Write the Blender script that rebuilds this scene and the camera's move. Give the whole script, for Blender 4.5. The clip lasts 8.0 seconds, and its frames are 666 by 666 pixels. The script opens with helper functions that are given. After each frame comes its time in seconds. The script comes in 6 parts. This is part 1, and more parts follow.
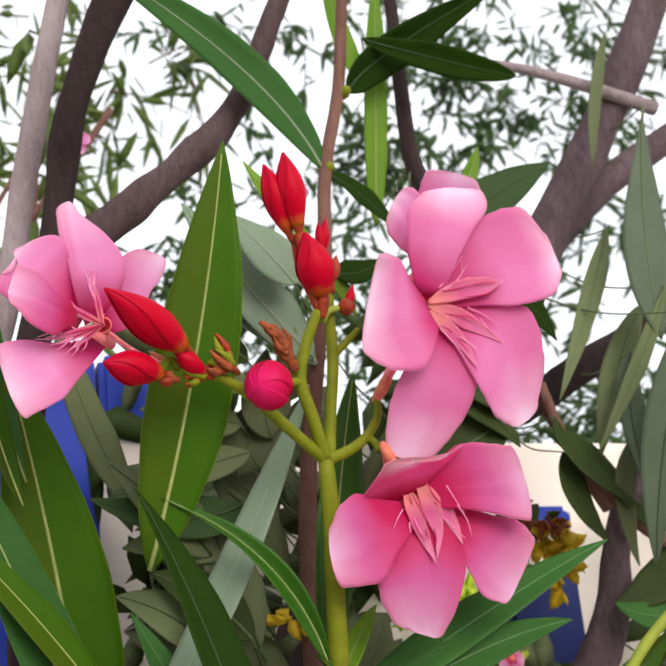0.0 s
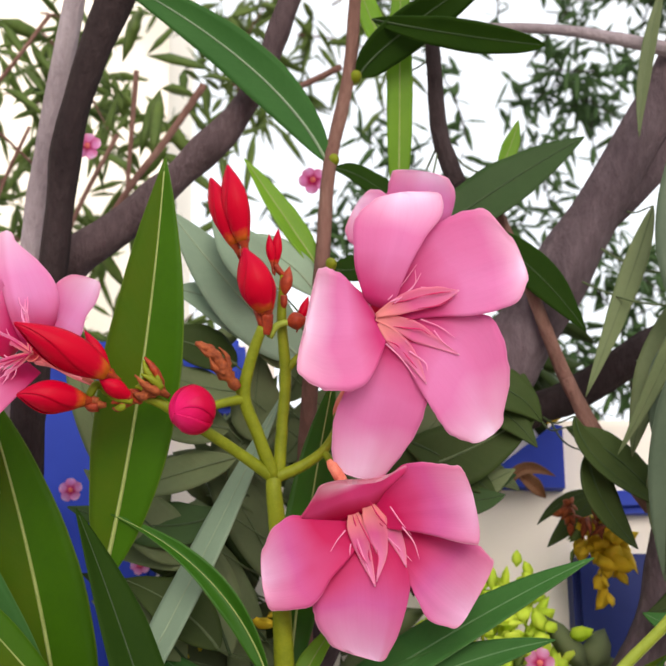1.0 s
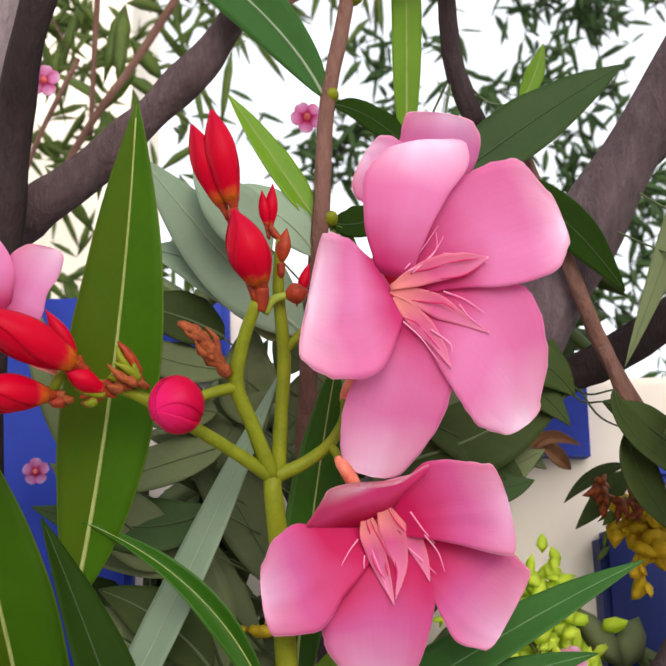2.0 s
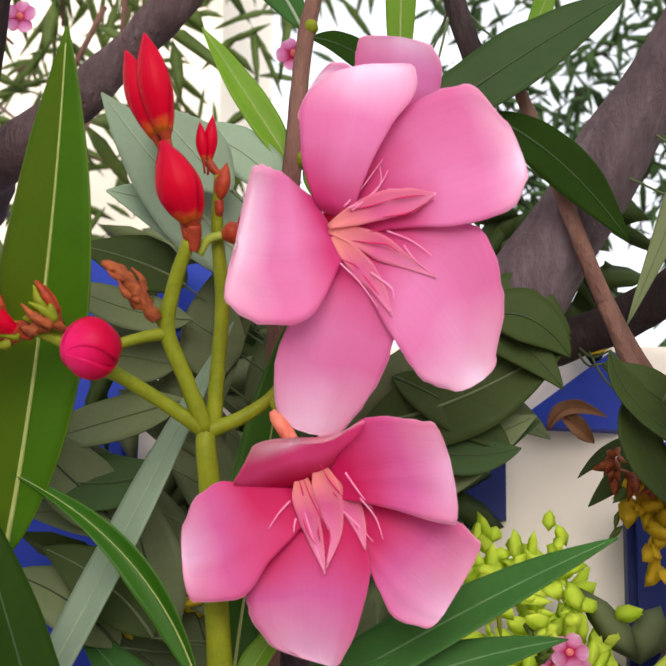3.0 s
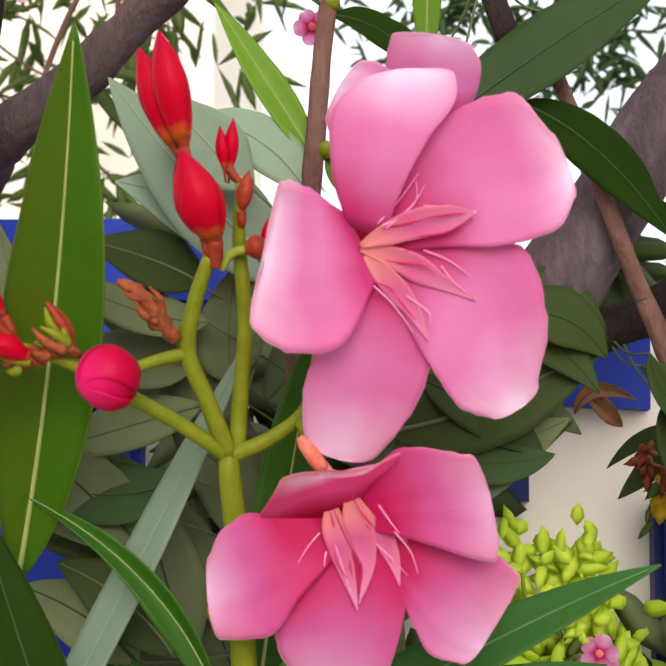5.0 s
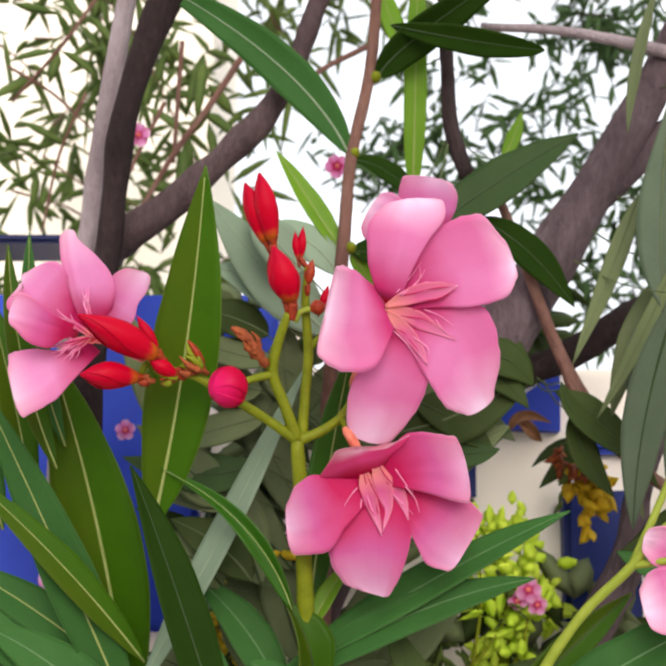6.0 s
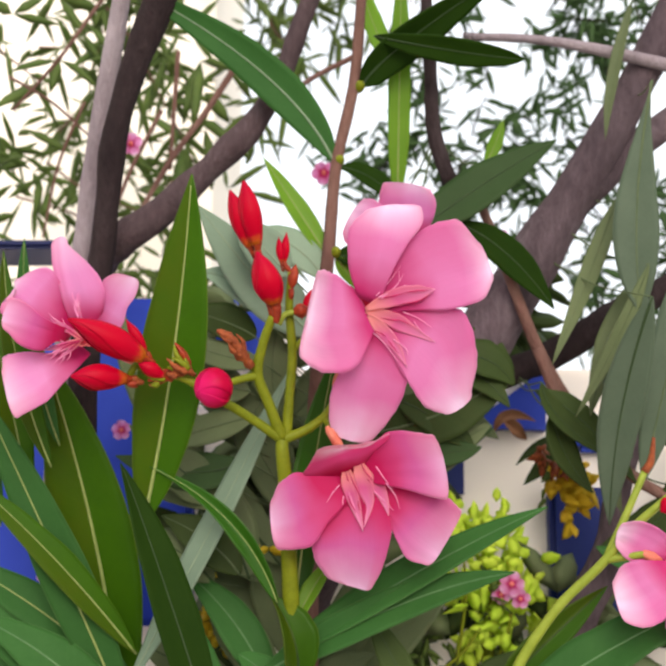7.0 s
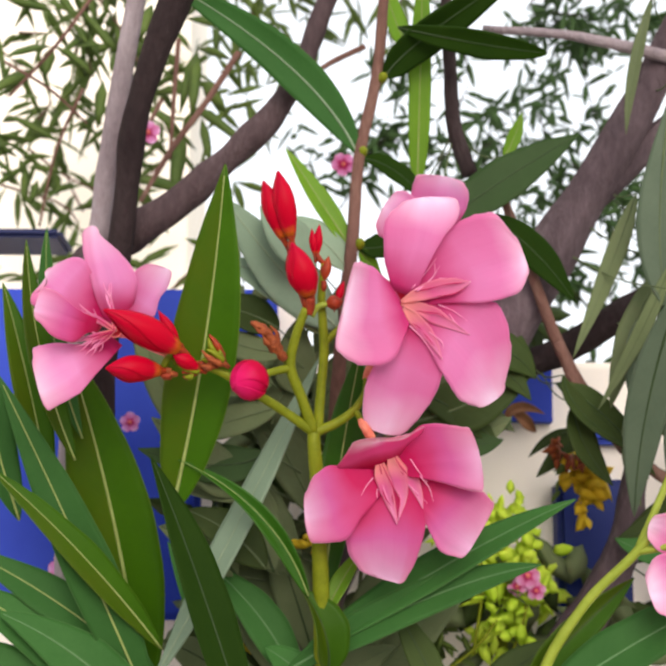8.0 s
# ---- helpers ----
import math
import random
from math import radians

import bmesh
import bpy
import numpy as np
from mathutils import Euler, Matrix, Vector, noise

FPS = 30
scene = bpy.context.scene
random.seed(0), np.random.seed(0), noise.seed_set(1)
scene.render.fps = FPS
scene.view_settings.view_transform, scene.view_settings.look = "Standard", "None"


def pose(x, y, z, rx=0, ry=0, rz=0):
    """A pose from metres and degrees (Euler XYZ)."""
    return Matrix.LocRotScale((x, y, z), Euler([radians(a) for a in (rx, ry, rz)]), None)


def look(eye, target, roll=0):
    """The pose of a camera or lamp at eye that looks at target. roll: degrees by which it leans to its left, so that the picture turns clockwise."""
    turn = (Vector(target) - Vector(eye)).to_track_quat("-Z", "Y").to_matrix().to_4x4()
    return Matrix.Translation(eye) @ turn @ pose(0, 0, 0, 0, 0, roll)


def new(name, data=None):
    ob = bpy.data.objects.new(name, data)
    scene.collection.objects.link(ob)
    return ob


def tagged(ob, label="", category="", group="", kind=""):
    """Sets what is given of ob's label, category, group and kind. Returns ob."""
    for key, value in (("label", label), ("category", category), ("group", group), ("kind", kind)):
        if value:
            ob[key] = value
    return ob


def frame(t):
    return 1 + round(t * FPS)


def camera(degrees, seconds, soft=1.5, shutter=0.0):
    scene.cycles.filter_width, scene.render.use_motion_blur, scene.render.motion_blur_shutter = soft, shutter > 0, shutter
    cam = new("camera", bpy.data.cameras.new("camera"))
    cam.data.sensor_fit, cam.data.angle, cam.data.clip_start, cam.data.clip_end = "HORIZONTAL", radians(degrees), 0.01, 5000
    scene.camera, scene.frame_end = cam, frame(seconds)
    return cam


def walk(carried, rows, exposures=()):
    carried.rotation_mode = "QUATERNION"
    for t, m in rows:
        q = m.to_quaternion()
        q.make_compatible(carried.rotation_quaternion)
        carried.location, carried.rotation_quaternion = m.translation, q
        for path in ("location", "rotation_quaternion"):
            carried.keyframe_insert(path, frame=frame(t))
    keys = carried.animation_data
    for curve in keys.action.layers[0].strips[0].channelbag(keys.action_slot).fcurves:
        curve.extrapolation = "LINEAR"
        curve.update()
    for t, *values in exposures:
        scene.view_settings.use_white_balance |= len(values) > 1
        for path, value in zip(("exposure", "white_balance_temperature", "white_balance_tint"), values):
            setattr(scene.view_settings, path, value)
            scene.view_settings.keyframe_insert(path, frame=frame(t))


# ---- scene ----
cam = camera(26, 8.0, 1.8)
cam.data.dof.use_dof, cam.data.dof.focus_distance, cam.data.dof.aperture_fstop = True, 0.284, 50.0
walk(cam, [
    (0, pose(-0.1197, -0.0918, 1.0304, 111.30, 5.19, -17.13)),
    (0.5, pose(-0.0638, -0.1054, 1.0323, 110.57, 3.60, -8.89)),
    (1, pose(-0.0155, -0.1119, 1.0571, 107.09, 0.69, -0.95)),
    (1.5, pose(-0.0291, -0.1027, 1.0817, 103.53, 1.18, -3.16)),
    (1.7, pose(-0.0292, -0.0836, 1.0867, 102.83, 1.85, -3.60)),
    (2.8, pose(0.0201, -0.0563, 1.0811, 102.99, -0.37, 5.10)),
    (3, pose(0.0237, -0.0451, 1.0820, 102.68, -0.99, 5.43)),
    (3.5, pose(0.0326, -0.0393, 1.0969, 100.12, -1.22, 7.69)),
    (4, pose(0.0380, -0.0282, 1.1055, 98.74, -1.24, 8.55)),
    (4.5, pose(0.0340, -0.0344, 1.1179, 96.10, -1.36, 7.81)),
    (5, pose(0.0143, -0.0360, 1.1101, 97.30, -0.67, 4.73)),
    (5.2, pose(0.0239, -0.0329, 1.1079, 97.78, -1.40, 7.16)),
    (6.3, pose(-0.0148, -0.2009, 1.0674, 101.95, -0.08, -0.57)),
    (6.5, pose(0.0040, -0.2007, 1.0707, 101.40, -0.28, 1.78)),
    (7, pose(0.0029, -0.1823, 1.0719, 101.39, -0.30, 1.74)),
    (7.5, pose(-0.0170, -0.1824, 1.0769, 100.74, -0.12, -0.51)),
    (8, pose(-0.0293, -0.1805, 1.0726, 101.03, 0.11, -1.76)),
])

# ---- light: a bright overcast sky ----
world = bpy.data.worlds.new("overcast")
scene.world = world
world.use_nodes = True
wn, wl = world.node_tree.nodes, world.node_tree.links
sky = wn.new("ShaderNodeTexSky")
sky.sky_type = "NISHITA"
sky.sun_disc = False
sky.sun_elevation, sky.sun_rotation = radians(21), radians(172)
sky.air_density, sky.dust_density, sky.ozone_density = 0.6, 9.0, 0.6
wl.new(sky.outputs[0], wn["Background"].inputs["Color"])
wn["Background"].inputs["Strength"].default_value = 0.06
cloud = wn.new("ShaderNodeBackground")
cloud.inputs["Color"].default_value, cloud.inputs["Strength"].default_value = (0.97, 0.985, 1.0, 1), 0.98
both = wn.new("ShaderNodeAddShader")
wl.new(wn["Background"].outputs[0], both.inputs[0])
wl.new(cloud.outputs[0], both.inputs[1])
wl.new(both.outputs[0], wn["World Output"].inputs["Surface"])
sun_data = bpy.data.lights.new("sun", "SUN")
sun_data.energy, sun_data.angle, sun_data.color = 1.35, radians(40), (1.0, 0.98, 0.96)
sun = new("sun", sun_data)
sun.matrix_world = look((0.8, -5.5, 3.2), (0, 0.2, 1.1))
scene.view_settings.exposure = 0.42


# ---- materials ----
def nodes_of(name):
    m = bpy.data.materials.new(name)
    m.use_nodes = True
    n, l = m.node_tree.nodes, m.node_tree.links
    return m, n, l, n["Principled BSDF"], n["Material Output"]


def ramp(n, stops):
    r = n.new("ShaderNodeValToRGB")
    while len(r.color_ramp.elements) < len(stops):
        r.color_ramp.elements.new(0.5)
    for e, (p, c) in zip(r.color_ramp.elements, stops):
        e.position, e.color = p, (*c, 1)
    return r


def mix(n, l, a, b, fac, kind="MIX"):
    x = n.new("ShaderNodeMix")
    x.data_type, x.blend_type = "RGBA", kind
    for sock, v in ((x.inputs[0], fac), (x.inputs[6], a), (x.inputs[7], b)):
        if isinstance(v, bpy.types.NodeSocket):
            l.new(v, sock)
        else:
            sock.default_value = (*v, 1) if isinstance(v, tuple) else v
    return x.outputs[2]


def math_node(n, l, op, a, b=0.0):
    x = n.new("ShaderNodeMath")
    x.operation = op
    for sock, v in zip(x.inputs, (a, b)):
        if isinstance(v, bpy.types.NodeSocket):
            l.new(v, sock)
        else:
            sock.default_value = v
    return x.outputs[0]


def noise_node(n, scale, detail=4.0, rough=0.55, vector=None, l=None):
    x = n.new("ShaderNodeTexNoise")
    x.inputs["Scale"].default_value, x.inputs["Detail"].default_value, x.inputs["Roughness"].default_value = scale, detail, rough
    if vector is not None:
        l.new(vector, x.inputs["Vector"])
    return x.outputs["Fac"]


def bump(n, l, height, strength, dist, shader):
    b = n.new("ShaderNodeBump")
    b.inputs["Strength"].default_value, b.inputs["Distance"].default_value = strength, dist
    l.new(height, b.inputs["Height"])
    l.new(b.outputs[0], shader.inputs["Normal"])


def uv_axes(n, l):
    t = n.new("ShaderNodeUVMap")
    s = n.new("ShaderNodeSeparateXYZ")
    l.new(t.outputs[0], s.inputs[0])
    return t.outputs[0], s.outputs[0], s.outputs[1]


def object_coords(n):
    return n.new("ShaderNodeTexCoord").outputs["Object"]


def thin(n, l, shader, out, colour, share):
    """Mixes light that shines through a thin blade into its shader."""
    tr = n.new("ShaderNodeBsdfTranslucent")
    l.new(colour, tr.inputs[0])
    ms = n.new("ShaderNodeMixShader")
    ms.inputs[0].default_value = share
    l.new(shader.outputs[0], ms.inputs[1])
    l.new(tr.outputs[0], ms.inputs[2])
    l.new(ms.outputs[0], out.inputs["Surface"])


def leaf_material(name, dark, light, rib, rough=0.38, share=0.25, spec=0.22, half=None):
    """A blade with a pale rib and rim; half: a tint painted on one side for the light on the folded blade."""
    m, n, l, p, out = nodes_of(name)
    uv, u, v = uv_axes(n, l)
    co = object_coords(n)
    big = noise_node(n, 90, 4, 0.6, co, l)
    fine = noise_node(n, 900, 5, 0.65, co, l)
    base = mix(n, l, dark, light, big)
    base = mix(n, l, base, light, math_node(n, l, "MULTIPLY", fine, 0.5))
    # side veins that run outwards and forwards from the midrib
    off = math_node(n, l, "ABSOLUTE", math_node(n, l, "SUBTRACT", u, 0.5))
    along = math_node(n, l, "SUBTRACT", math_node(n, l, "MULTIPLY", v, 120.0), math_node(n, l, "MULTIPLY", off, 26.0))
    wave = math_node(n, l, "MULTIPLY", math_node(n, l, "ADD", math_node(n, l, "SINE", along), 1.0), 0.5)
    vein = math_node(n, l, "POWER", wave, 6.0)
    base = mix(n, l, base, light, math_node(n, l, "MULTIPLY", vein, 0.07))
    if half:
        # uneven light on the two folded halves, put into the colour
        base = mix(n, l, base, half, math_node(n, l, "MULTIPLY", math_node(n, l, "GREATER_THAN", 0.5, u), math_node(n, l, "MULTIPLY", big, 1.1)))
    rim = math_node(n, l, "GREATER_THAN", off, 0.484)
    base = mix(n, l, base, rib, math_node(n, l, "MULTIPLY", rim, 0.35))
    centre = math_node(n, l, "GREATER_THAN", 0.022, off)
    base = mix(n, l, base, rib, math_node(n, l, "MULTIPLY", centre, 0.6))
    info = n.new("ShaderNodeObjectInfo")
    hue = n.new("ShaderNodeHueSaturation")
    l.new(base, hue.inputs["Color"])
    l.new(math_node(n, l, "ADD", math_node(n, l, "MULTIPLY", info.outputs["Random"], 0.35), 0.82), hue.inputs["Value"])
    l.new(hue.outputs[0], p.inputs["Base Color"])
    p.inputs["Roughness"].default_value = rough
    p.inputs["Specular IOR Level"].default_value = spec
    bump(n, l, math_node(n, l, "ADD", math_node(n, l, "MULTIPLY", vein, 0.3), fine), 0.16, 0.0003, p)
    thin(n, l, p, out, hue.outputs[0], share)
    return m


def petal_material(name, deep, mid, pale, share=0.42, hold=0.05, turn=0.32, end=0.95):
    m, n, l, p, out = nodes_of(name)
    uv, u, v = uv_axes(n, l)
    co = object_coords(n)
    grad = ramp(n, [(0.0, deep), (hold, deep), (turn, mid), (max(turn, 0.45), mid), (end, pale)])
    blotch = noise_node(n, 80, 2, 0.4, co, l)
    shift = math_node(n, l, "ADD", v, math_node(n, l, "MULTIPLY", math_node(n, l, "SUBTRACT", blotch, 0.5), 0.35))
    l.new(shift, grad.inputs[0])
    off = math_node(n, l, "ABSOLUTE", math_node(n, l, "SUBTRACT", u, 0.5))
    fan = n.new("ShaderNodeTexNoise")
    fan.inputs["Scale"].default_value, fan.inputs["Detail"].default_value = 1.0, 4.0
    stretch = n.new("ShaderNodeMapping")
    stretch.inputs["Scale"].default_value = (46.0, 1.3, 1.0)
    l.new(uv, stretch.inputs[0])
    l.new(stretch.outputs[0], fan.inputs["Vector"])
    streak = math_node(n, l, "MULTIPLY", math_node(n, l, "SUBTRACT", fan.outputs["Fac"], 0.40), 0.16)
    base = mix(n, l, grad.outputs[0], deep, math_node(n, l, "MAXIMUM", streak, 0.0))
    rim = math_node(n, l, "POWER", math_node(n, l, "MULTIPLY", off, 2.0), 6.0)
    base = mix(n, l, base, deep, math_node(n, l, "MULTIPLY", rim, 0.16))
    corner = math_node(n, l, "MULTIPLY", math_node(n, l, "POWER", math_node(n, l, "MULTIPLY", off, 2.0), 4.0), math_node(n, l, "POWER", v, 2.0))
    base = mix(n, l, base, deep, math_node(n, l, "MULTIPLY", corner, math_node(n, l, "MULTIPLY", blotch, 0.95)))
    # shading of a folded side, painted as deeper pink with a soft edge
    fold_shade = n.new("ShaderNodeMapRange")
    fold_shade.inputs["From Min"].default_value, fold_shade.inputs["From Max"].default_value = 0.47, 0.30
    l.new(math_node(n, l, "ADD", u, math_node(n, l, "MULTIPLY", math_node(n, l, "SUBTRACT", blotch, 0.5), 0.3)), fold_shade.inputs["Value"])
    base = mix(n, l, base, deep, math_node(n, l, "MULTIPLY", fold_shade.outputs[0], 0.18))
    lip = math_node(n, l, "MAXIMUM", math_node(n, l, "GREATER_THAN", off, 0.488), math_node(n, l, "GREATER_THAN", v, 0.985))
    base = mix(n, l, base, (0.88, 0.74, 0.80), math_node(n, l, "MULTIPLY", lip, math_node(n, l, "MULTIPLY", math_node(n, l, "MULTIPLY", v, v), 0.5)))
    l.new(base, p.inputs["Base Color"])
    p.inputs["Roughness"].default_value = 0.55
    p.inputs["Specular IOR Level"].default_value = 0.25
    p.inputs["Sheen Weight"].default_value = 0.15
    bump(n, l, math_node(n, l, "ADD", fan.outputs["Fac"], noise_node(n, 500, 4, 0.6, co, l)), 0.18, 0.0004, p)
    thin(n, l, p, out, base, share)
    return m


def soft_material(name, a, b, scale=200.0, rough=0.5, share=0.0, relief=0.2, metal=0.0, spec=0.2):
    m, n, l, p, out = nodes_of(name)
    co = object_coords(n)
    big, fine = noise_node(n, scale, 4, 0.6, co, l), noise_node(n, scale * 7, 5, 0.65, co, l)
    f = math_node(n, l, "ADD", math_node(n, l, "MULTIPLY", big, 0.7), math_node(n, l, "MULTIPLY", fine, 0.3))
    r = ramp(n, [(0.3, a), (0.7, b)])
    l.new(f, r.inputs[0])
    l.new(r.outputs[0], p.inputs["Base Color"])
    p.inputs["Roughness"].default_value = rough
    p.inputs["Specular IOR Level"].default_value = spec
    bump(n, l, f, relief, 0.0006, p)
    if share:
        thin(n, l, p, out, r.outputs[0], share)
    return m


def bud_material(name, low, middle, top, rough=0.38):
    m, n, l, p, out = nodes_of(name)
    uv, u, v = uv_axes(n, l)
    co = object_coords(n)
    g = ramp(n, [(0.0, low), (0.16, middle), (0.55, middle), (1.0, top)])
    l.new(math_node(n, l, "ADD", v, math_node(n, l, "MULTIPLY", math_node(n, l, "SUBTRACT", noise_node(n, 300, 4, 0.6, co, l), 0.5), 0.3)), g.inputs[0])
    swirl = math_node(n, l, "SINE", math_node(n, l, "MULTIPLY", math_node(n, l, "ADD", u, math_node(n, l, "MULTIPLY", v, 0.55)), 18.85))
    fold = math_node(n, l, "POWER", math_node(n, l, "MULTIPLY", math_node(n, l, "ADD", swirl, 1.0), 0.5), 5.0)
    base = mix(n, l, g.outputs[0], tuple(c * 0.55 for c in middle), math_node(n, l, "MULTIPLY", fold, 0.07))
    l.new(base, p.inputs["Base Color"])
    p.inputs["Roughness"].default_value = rough
    bump(n, l, math_node(n, l, "ADD", math_node(n, l, "MULTIPLY", fold, 0.4), noise_node(n, 700, 4, 0.6, co, l)), 0.15, 0.0004, p)
    p.inputs["Specular IOR Level"].default_value = 0.06
    thin(n, l, p, out, base, 0.05)
    return m


def bark_material(name, a, b, c):
    m, n, l, p, out = nodes_of(name)
    co = object_coords(n)
    mp = n.new("ShaderNodeMapping")
    mp.inputs["Scale"].default_value = (1.0, 1.0, 0.35)
    l.new(co, mp.inputs[0])
    big, fine = noise_node(n, 60, 5, 0.6, mp.outputs[0], l), noise_node(n, 600, 6, 0.7, mp.outputs[0], l)
    r = ramp(n, [(0.3, a), (0.52, b), (0.75, c)])
    l.new(math_node(n, l, "ADD", math_node(n, l, "MULTIPLY", big, 0.65), math_node(n, l, "MULTIPLY", fine, 0.35)), r.inputs[0])
    l.new(r.outputs[0], p.inputs["Base Color"])
    p.inputs["Roughness"].default_value, p.inputs["Specular IOR Level"].default_value = 0.85, 0.08
    bump(n, l, math_node(n, l, "ADD", big, fine), 0.9, 0.0022, p)
    return m


# last colour of LEAF: browner tint that paints the light on one folded half
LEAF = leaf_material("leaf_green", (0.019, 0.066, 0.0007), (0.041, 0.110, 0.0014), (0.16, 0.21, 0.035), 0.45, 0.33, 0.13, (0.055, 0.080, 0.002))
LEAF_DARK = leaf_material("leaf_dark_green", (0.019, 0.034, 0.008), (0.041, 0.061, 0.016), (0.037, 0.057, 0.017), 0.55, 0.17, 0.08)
LEAF_YOUNG = leaf_material("leaf_young", (0.088, 0.2112, 0.01056), (0.1672, 0.3168, 0.0176), (0.3168, 0.4224, 0.0704), 0.45, 0.45)
LEAF_PALE = leaf_material("leaf_underside", (0.15, 0.22, 0.148), (0.22, 0.30, 0.21), (0.27, 0.345, 0.24), 0.6, 0.25)
LEAF_MID = leaf_material("leaf_blue_green", (0.021, 0.078, 0.015), (0.044, 0.128, 0.030), (0.11, 0.19, 0.07), 0.5, 0.25, 0.06)
LEAF_FRESH = leaf_material("leaf_fresh_green", (0.014, 0.070, 0.002), (0.030, 0.108, 0.004), (0.12, 0.20, 0.04), 0.45, 0.35)
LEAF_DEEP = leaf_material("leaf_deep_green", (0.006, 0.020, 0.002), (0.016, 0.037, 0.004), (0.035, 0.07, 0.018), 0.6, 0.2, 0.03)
RIB = soft_material("midrib", (0.17, 0.21, 0.055), (0.25, 0.29, 0.10), 300, 0.5)
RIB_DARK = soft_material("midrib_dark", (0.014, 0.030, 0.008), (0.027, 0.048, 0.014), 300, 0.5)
RIB_OLIVE = soft_material("midrib_olive", (0.055, 0.080, 0.033), (0.09, 0.115, 0.05), 300, 0.5)
RIB_PALE = soft_material("midrib_pale", (0.15, 0.20, 0.13), (0.20, 0.255, 0.17), 300, 0.5)
RIB_SOFT = soft_material("midrib_soft", (0.055, 0.125, 0.045), (0.09, 0.175, 0.07), 300, 0.5)
LEAF_OLIVE = leaf_material("leaf_olive", (0.064, 0.088, 0.036), (0.128, 0.156, 0.074), (0.125, 0.155, 0.07), 0.5, 0.2, 0.12)
LEAF_GREY = leaf_material("leaf_grey_green", (0.038, 0.060, 0.036), (0.080, 0.108, 0.070), (0.10, 0.13, 0.085), 0.5, 0.2, 0.15)
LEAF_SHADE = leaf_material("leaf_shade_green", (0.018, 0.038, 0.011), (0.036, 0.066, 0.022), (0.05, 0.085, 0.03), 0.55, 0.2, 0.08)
PETAL = petal_material("petal_pink", (0.60, 0.033, 0.21), (0.73, 0.245, 0.52), (0.88, 0.69, 0.86), 0.56, 0.06, 0.30, 0.86)
PETAL_DEEP = petal_material("petal_deep_pink", (0.56, 0.005, 0.115), (0.61, 0.125, 0.375), (0.78, 0.50, 0.71), 0.54, 0.16, 0.44)
PETAL_RIM = petal_material("petal_pale_rim", (0.62, 0.008, 0.13), (0.88, 0.22, 0.50), (0.92, 0.78, 0.87), 0.88, 0.05, 0.26, 0.80)
PETAL_PALE = petal_material("petal_pale_pink", (0.64, 0.03, 0.22), (0.83, 0.40, 0.69), (0.87, 0.68, 0.84), 0.68, 0.05, 0.32, 0.88)
THROAT = petal_material("throat_pink", (0.86, 0.24, 0.22), (0.78, 0.10, 0.20), (0.62, 0.03, 0.15), 0.45)
CROWN_SCALE = petal_material("crown_scale", (0.80, 0.30, 0.31), (0.70, 0.125, 0.35), (0.74, 0.27, 0.50), 0.6, 0.15, 0.44)
PEACH = soft_material("throat_peach", (0.78, 0.17, 0.22), (0.86, 0.32, 0.34), 400, 0.55, 0.25)
FRINGE = soft_material("fringe_pink", (0.78, 0.20, 0.45), (0.84, 0.42, 0.63), 400, 0.5, 0.4)
STRIPE = soft_material("throat_stripe", (0.34, 0.006, 0.06), (0.50, 0.012, 0.11), 400, 0.5)
BUD = bud_material("bud_red", (0.36, 0.09, 0.008), (0.34, 0.0, 0.013), (0.30, 0.0, 0.018), 0.42)
BALL = bud_material("bud_crimson", (0.25, 0.0006, 0.014), (0.31, 0.0, 0.024), (0.47, 0.008, 0.095), 0.4)
SEPAL = soft_material("sepal_rust", (0.10, 0.008, 0.005), (0.30, 0.036, 0.008), 500, 0.5, 0.0, 0.5, 0.0, 0.2)
WILTED = soft_material("wilted_rust", (0.075, 0.010, 0.005), (0.32, 0.078, 0.020), 700, 0.55, 0.0, 0.9)
SALMON = soft_material("calyx_salmon", (0.48, 0.085, 0.055), (0.74, 0.27, 0.19), 500, 0.5, 0.2, 0.3)
HOUSE = soft_material("pale_house_render", (0.88, 0.81, 0.70), (0.92, 0.86, 0.77), 6, 0.9, 0.0, 0.3)
STEM = soft_material("stem_green", (0.0968, 0.1188, 0.00352), (0.176, 0.198, 0.0088), 220, 0.5, 0.1, 0.3, 0.0, 0.15)
STEM_DARK = soft_material("stem_dark_green", (0.060, 0.092, 0.004), (0.12, 0.150, 0.010), 220, 0.5, 0.1, 0.3, 0.0, 0.15)
STEM_LIGHT = soft_material("stem_light_green", (0.136, 0.1785, 0.01275), (0.221, 0.2635, 0.034), 220, 0.5)
TWIG = bark_material("bark_reddish", (0.0935, 0.04675, 0.03825), (0.17, 0.08925, 0.07225), (0.255, 0.1615, 0.1275))
BARK = bark_material("bark_grey", (0.15, 0.115, 0.13), (0.28, 0.23, 0.25), (0.40, 0.34, 0.37))
BARK_BROWN = bark_material("bark_brown", (0.042, 0.029, 0.034), (0.098, 0.071, 0.081), (0.215, 0.168, 0.186))
BARK_LIMB = bark_material("bark_purple_brown", (0.03825, 0.0255, 0.02805), (0.08925, 0.0612, 0.0663), (0.204, 0.153, 0.1658))
BARK_DARK = bark_material("bark_dark", (0.014, 0.009, 0.010), (0.031, 0.021, 0.022), (0.062, 0.046, 0.048))
CREAM = soft_material("cream_render", (0.84, 0.76, 0.69), (0.89, 0.83, 0.76), 6, 0.9, 0.0, 0.3)
BLUE = soft_material("blue_paint", (0.010, 0.028, 0.285), (0.020, 0.052, 0.40), 9, 0.55, 0.0, 0.2)
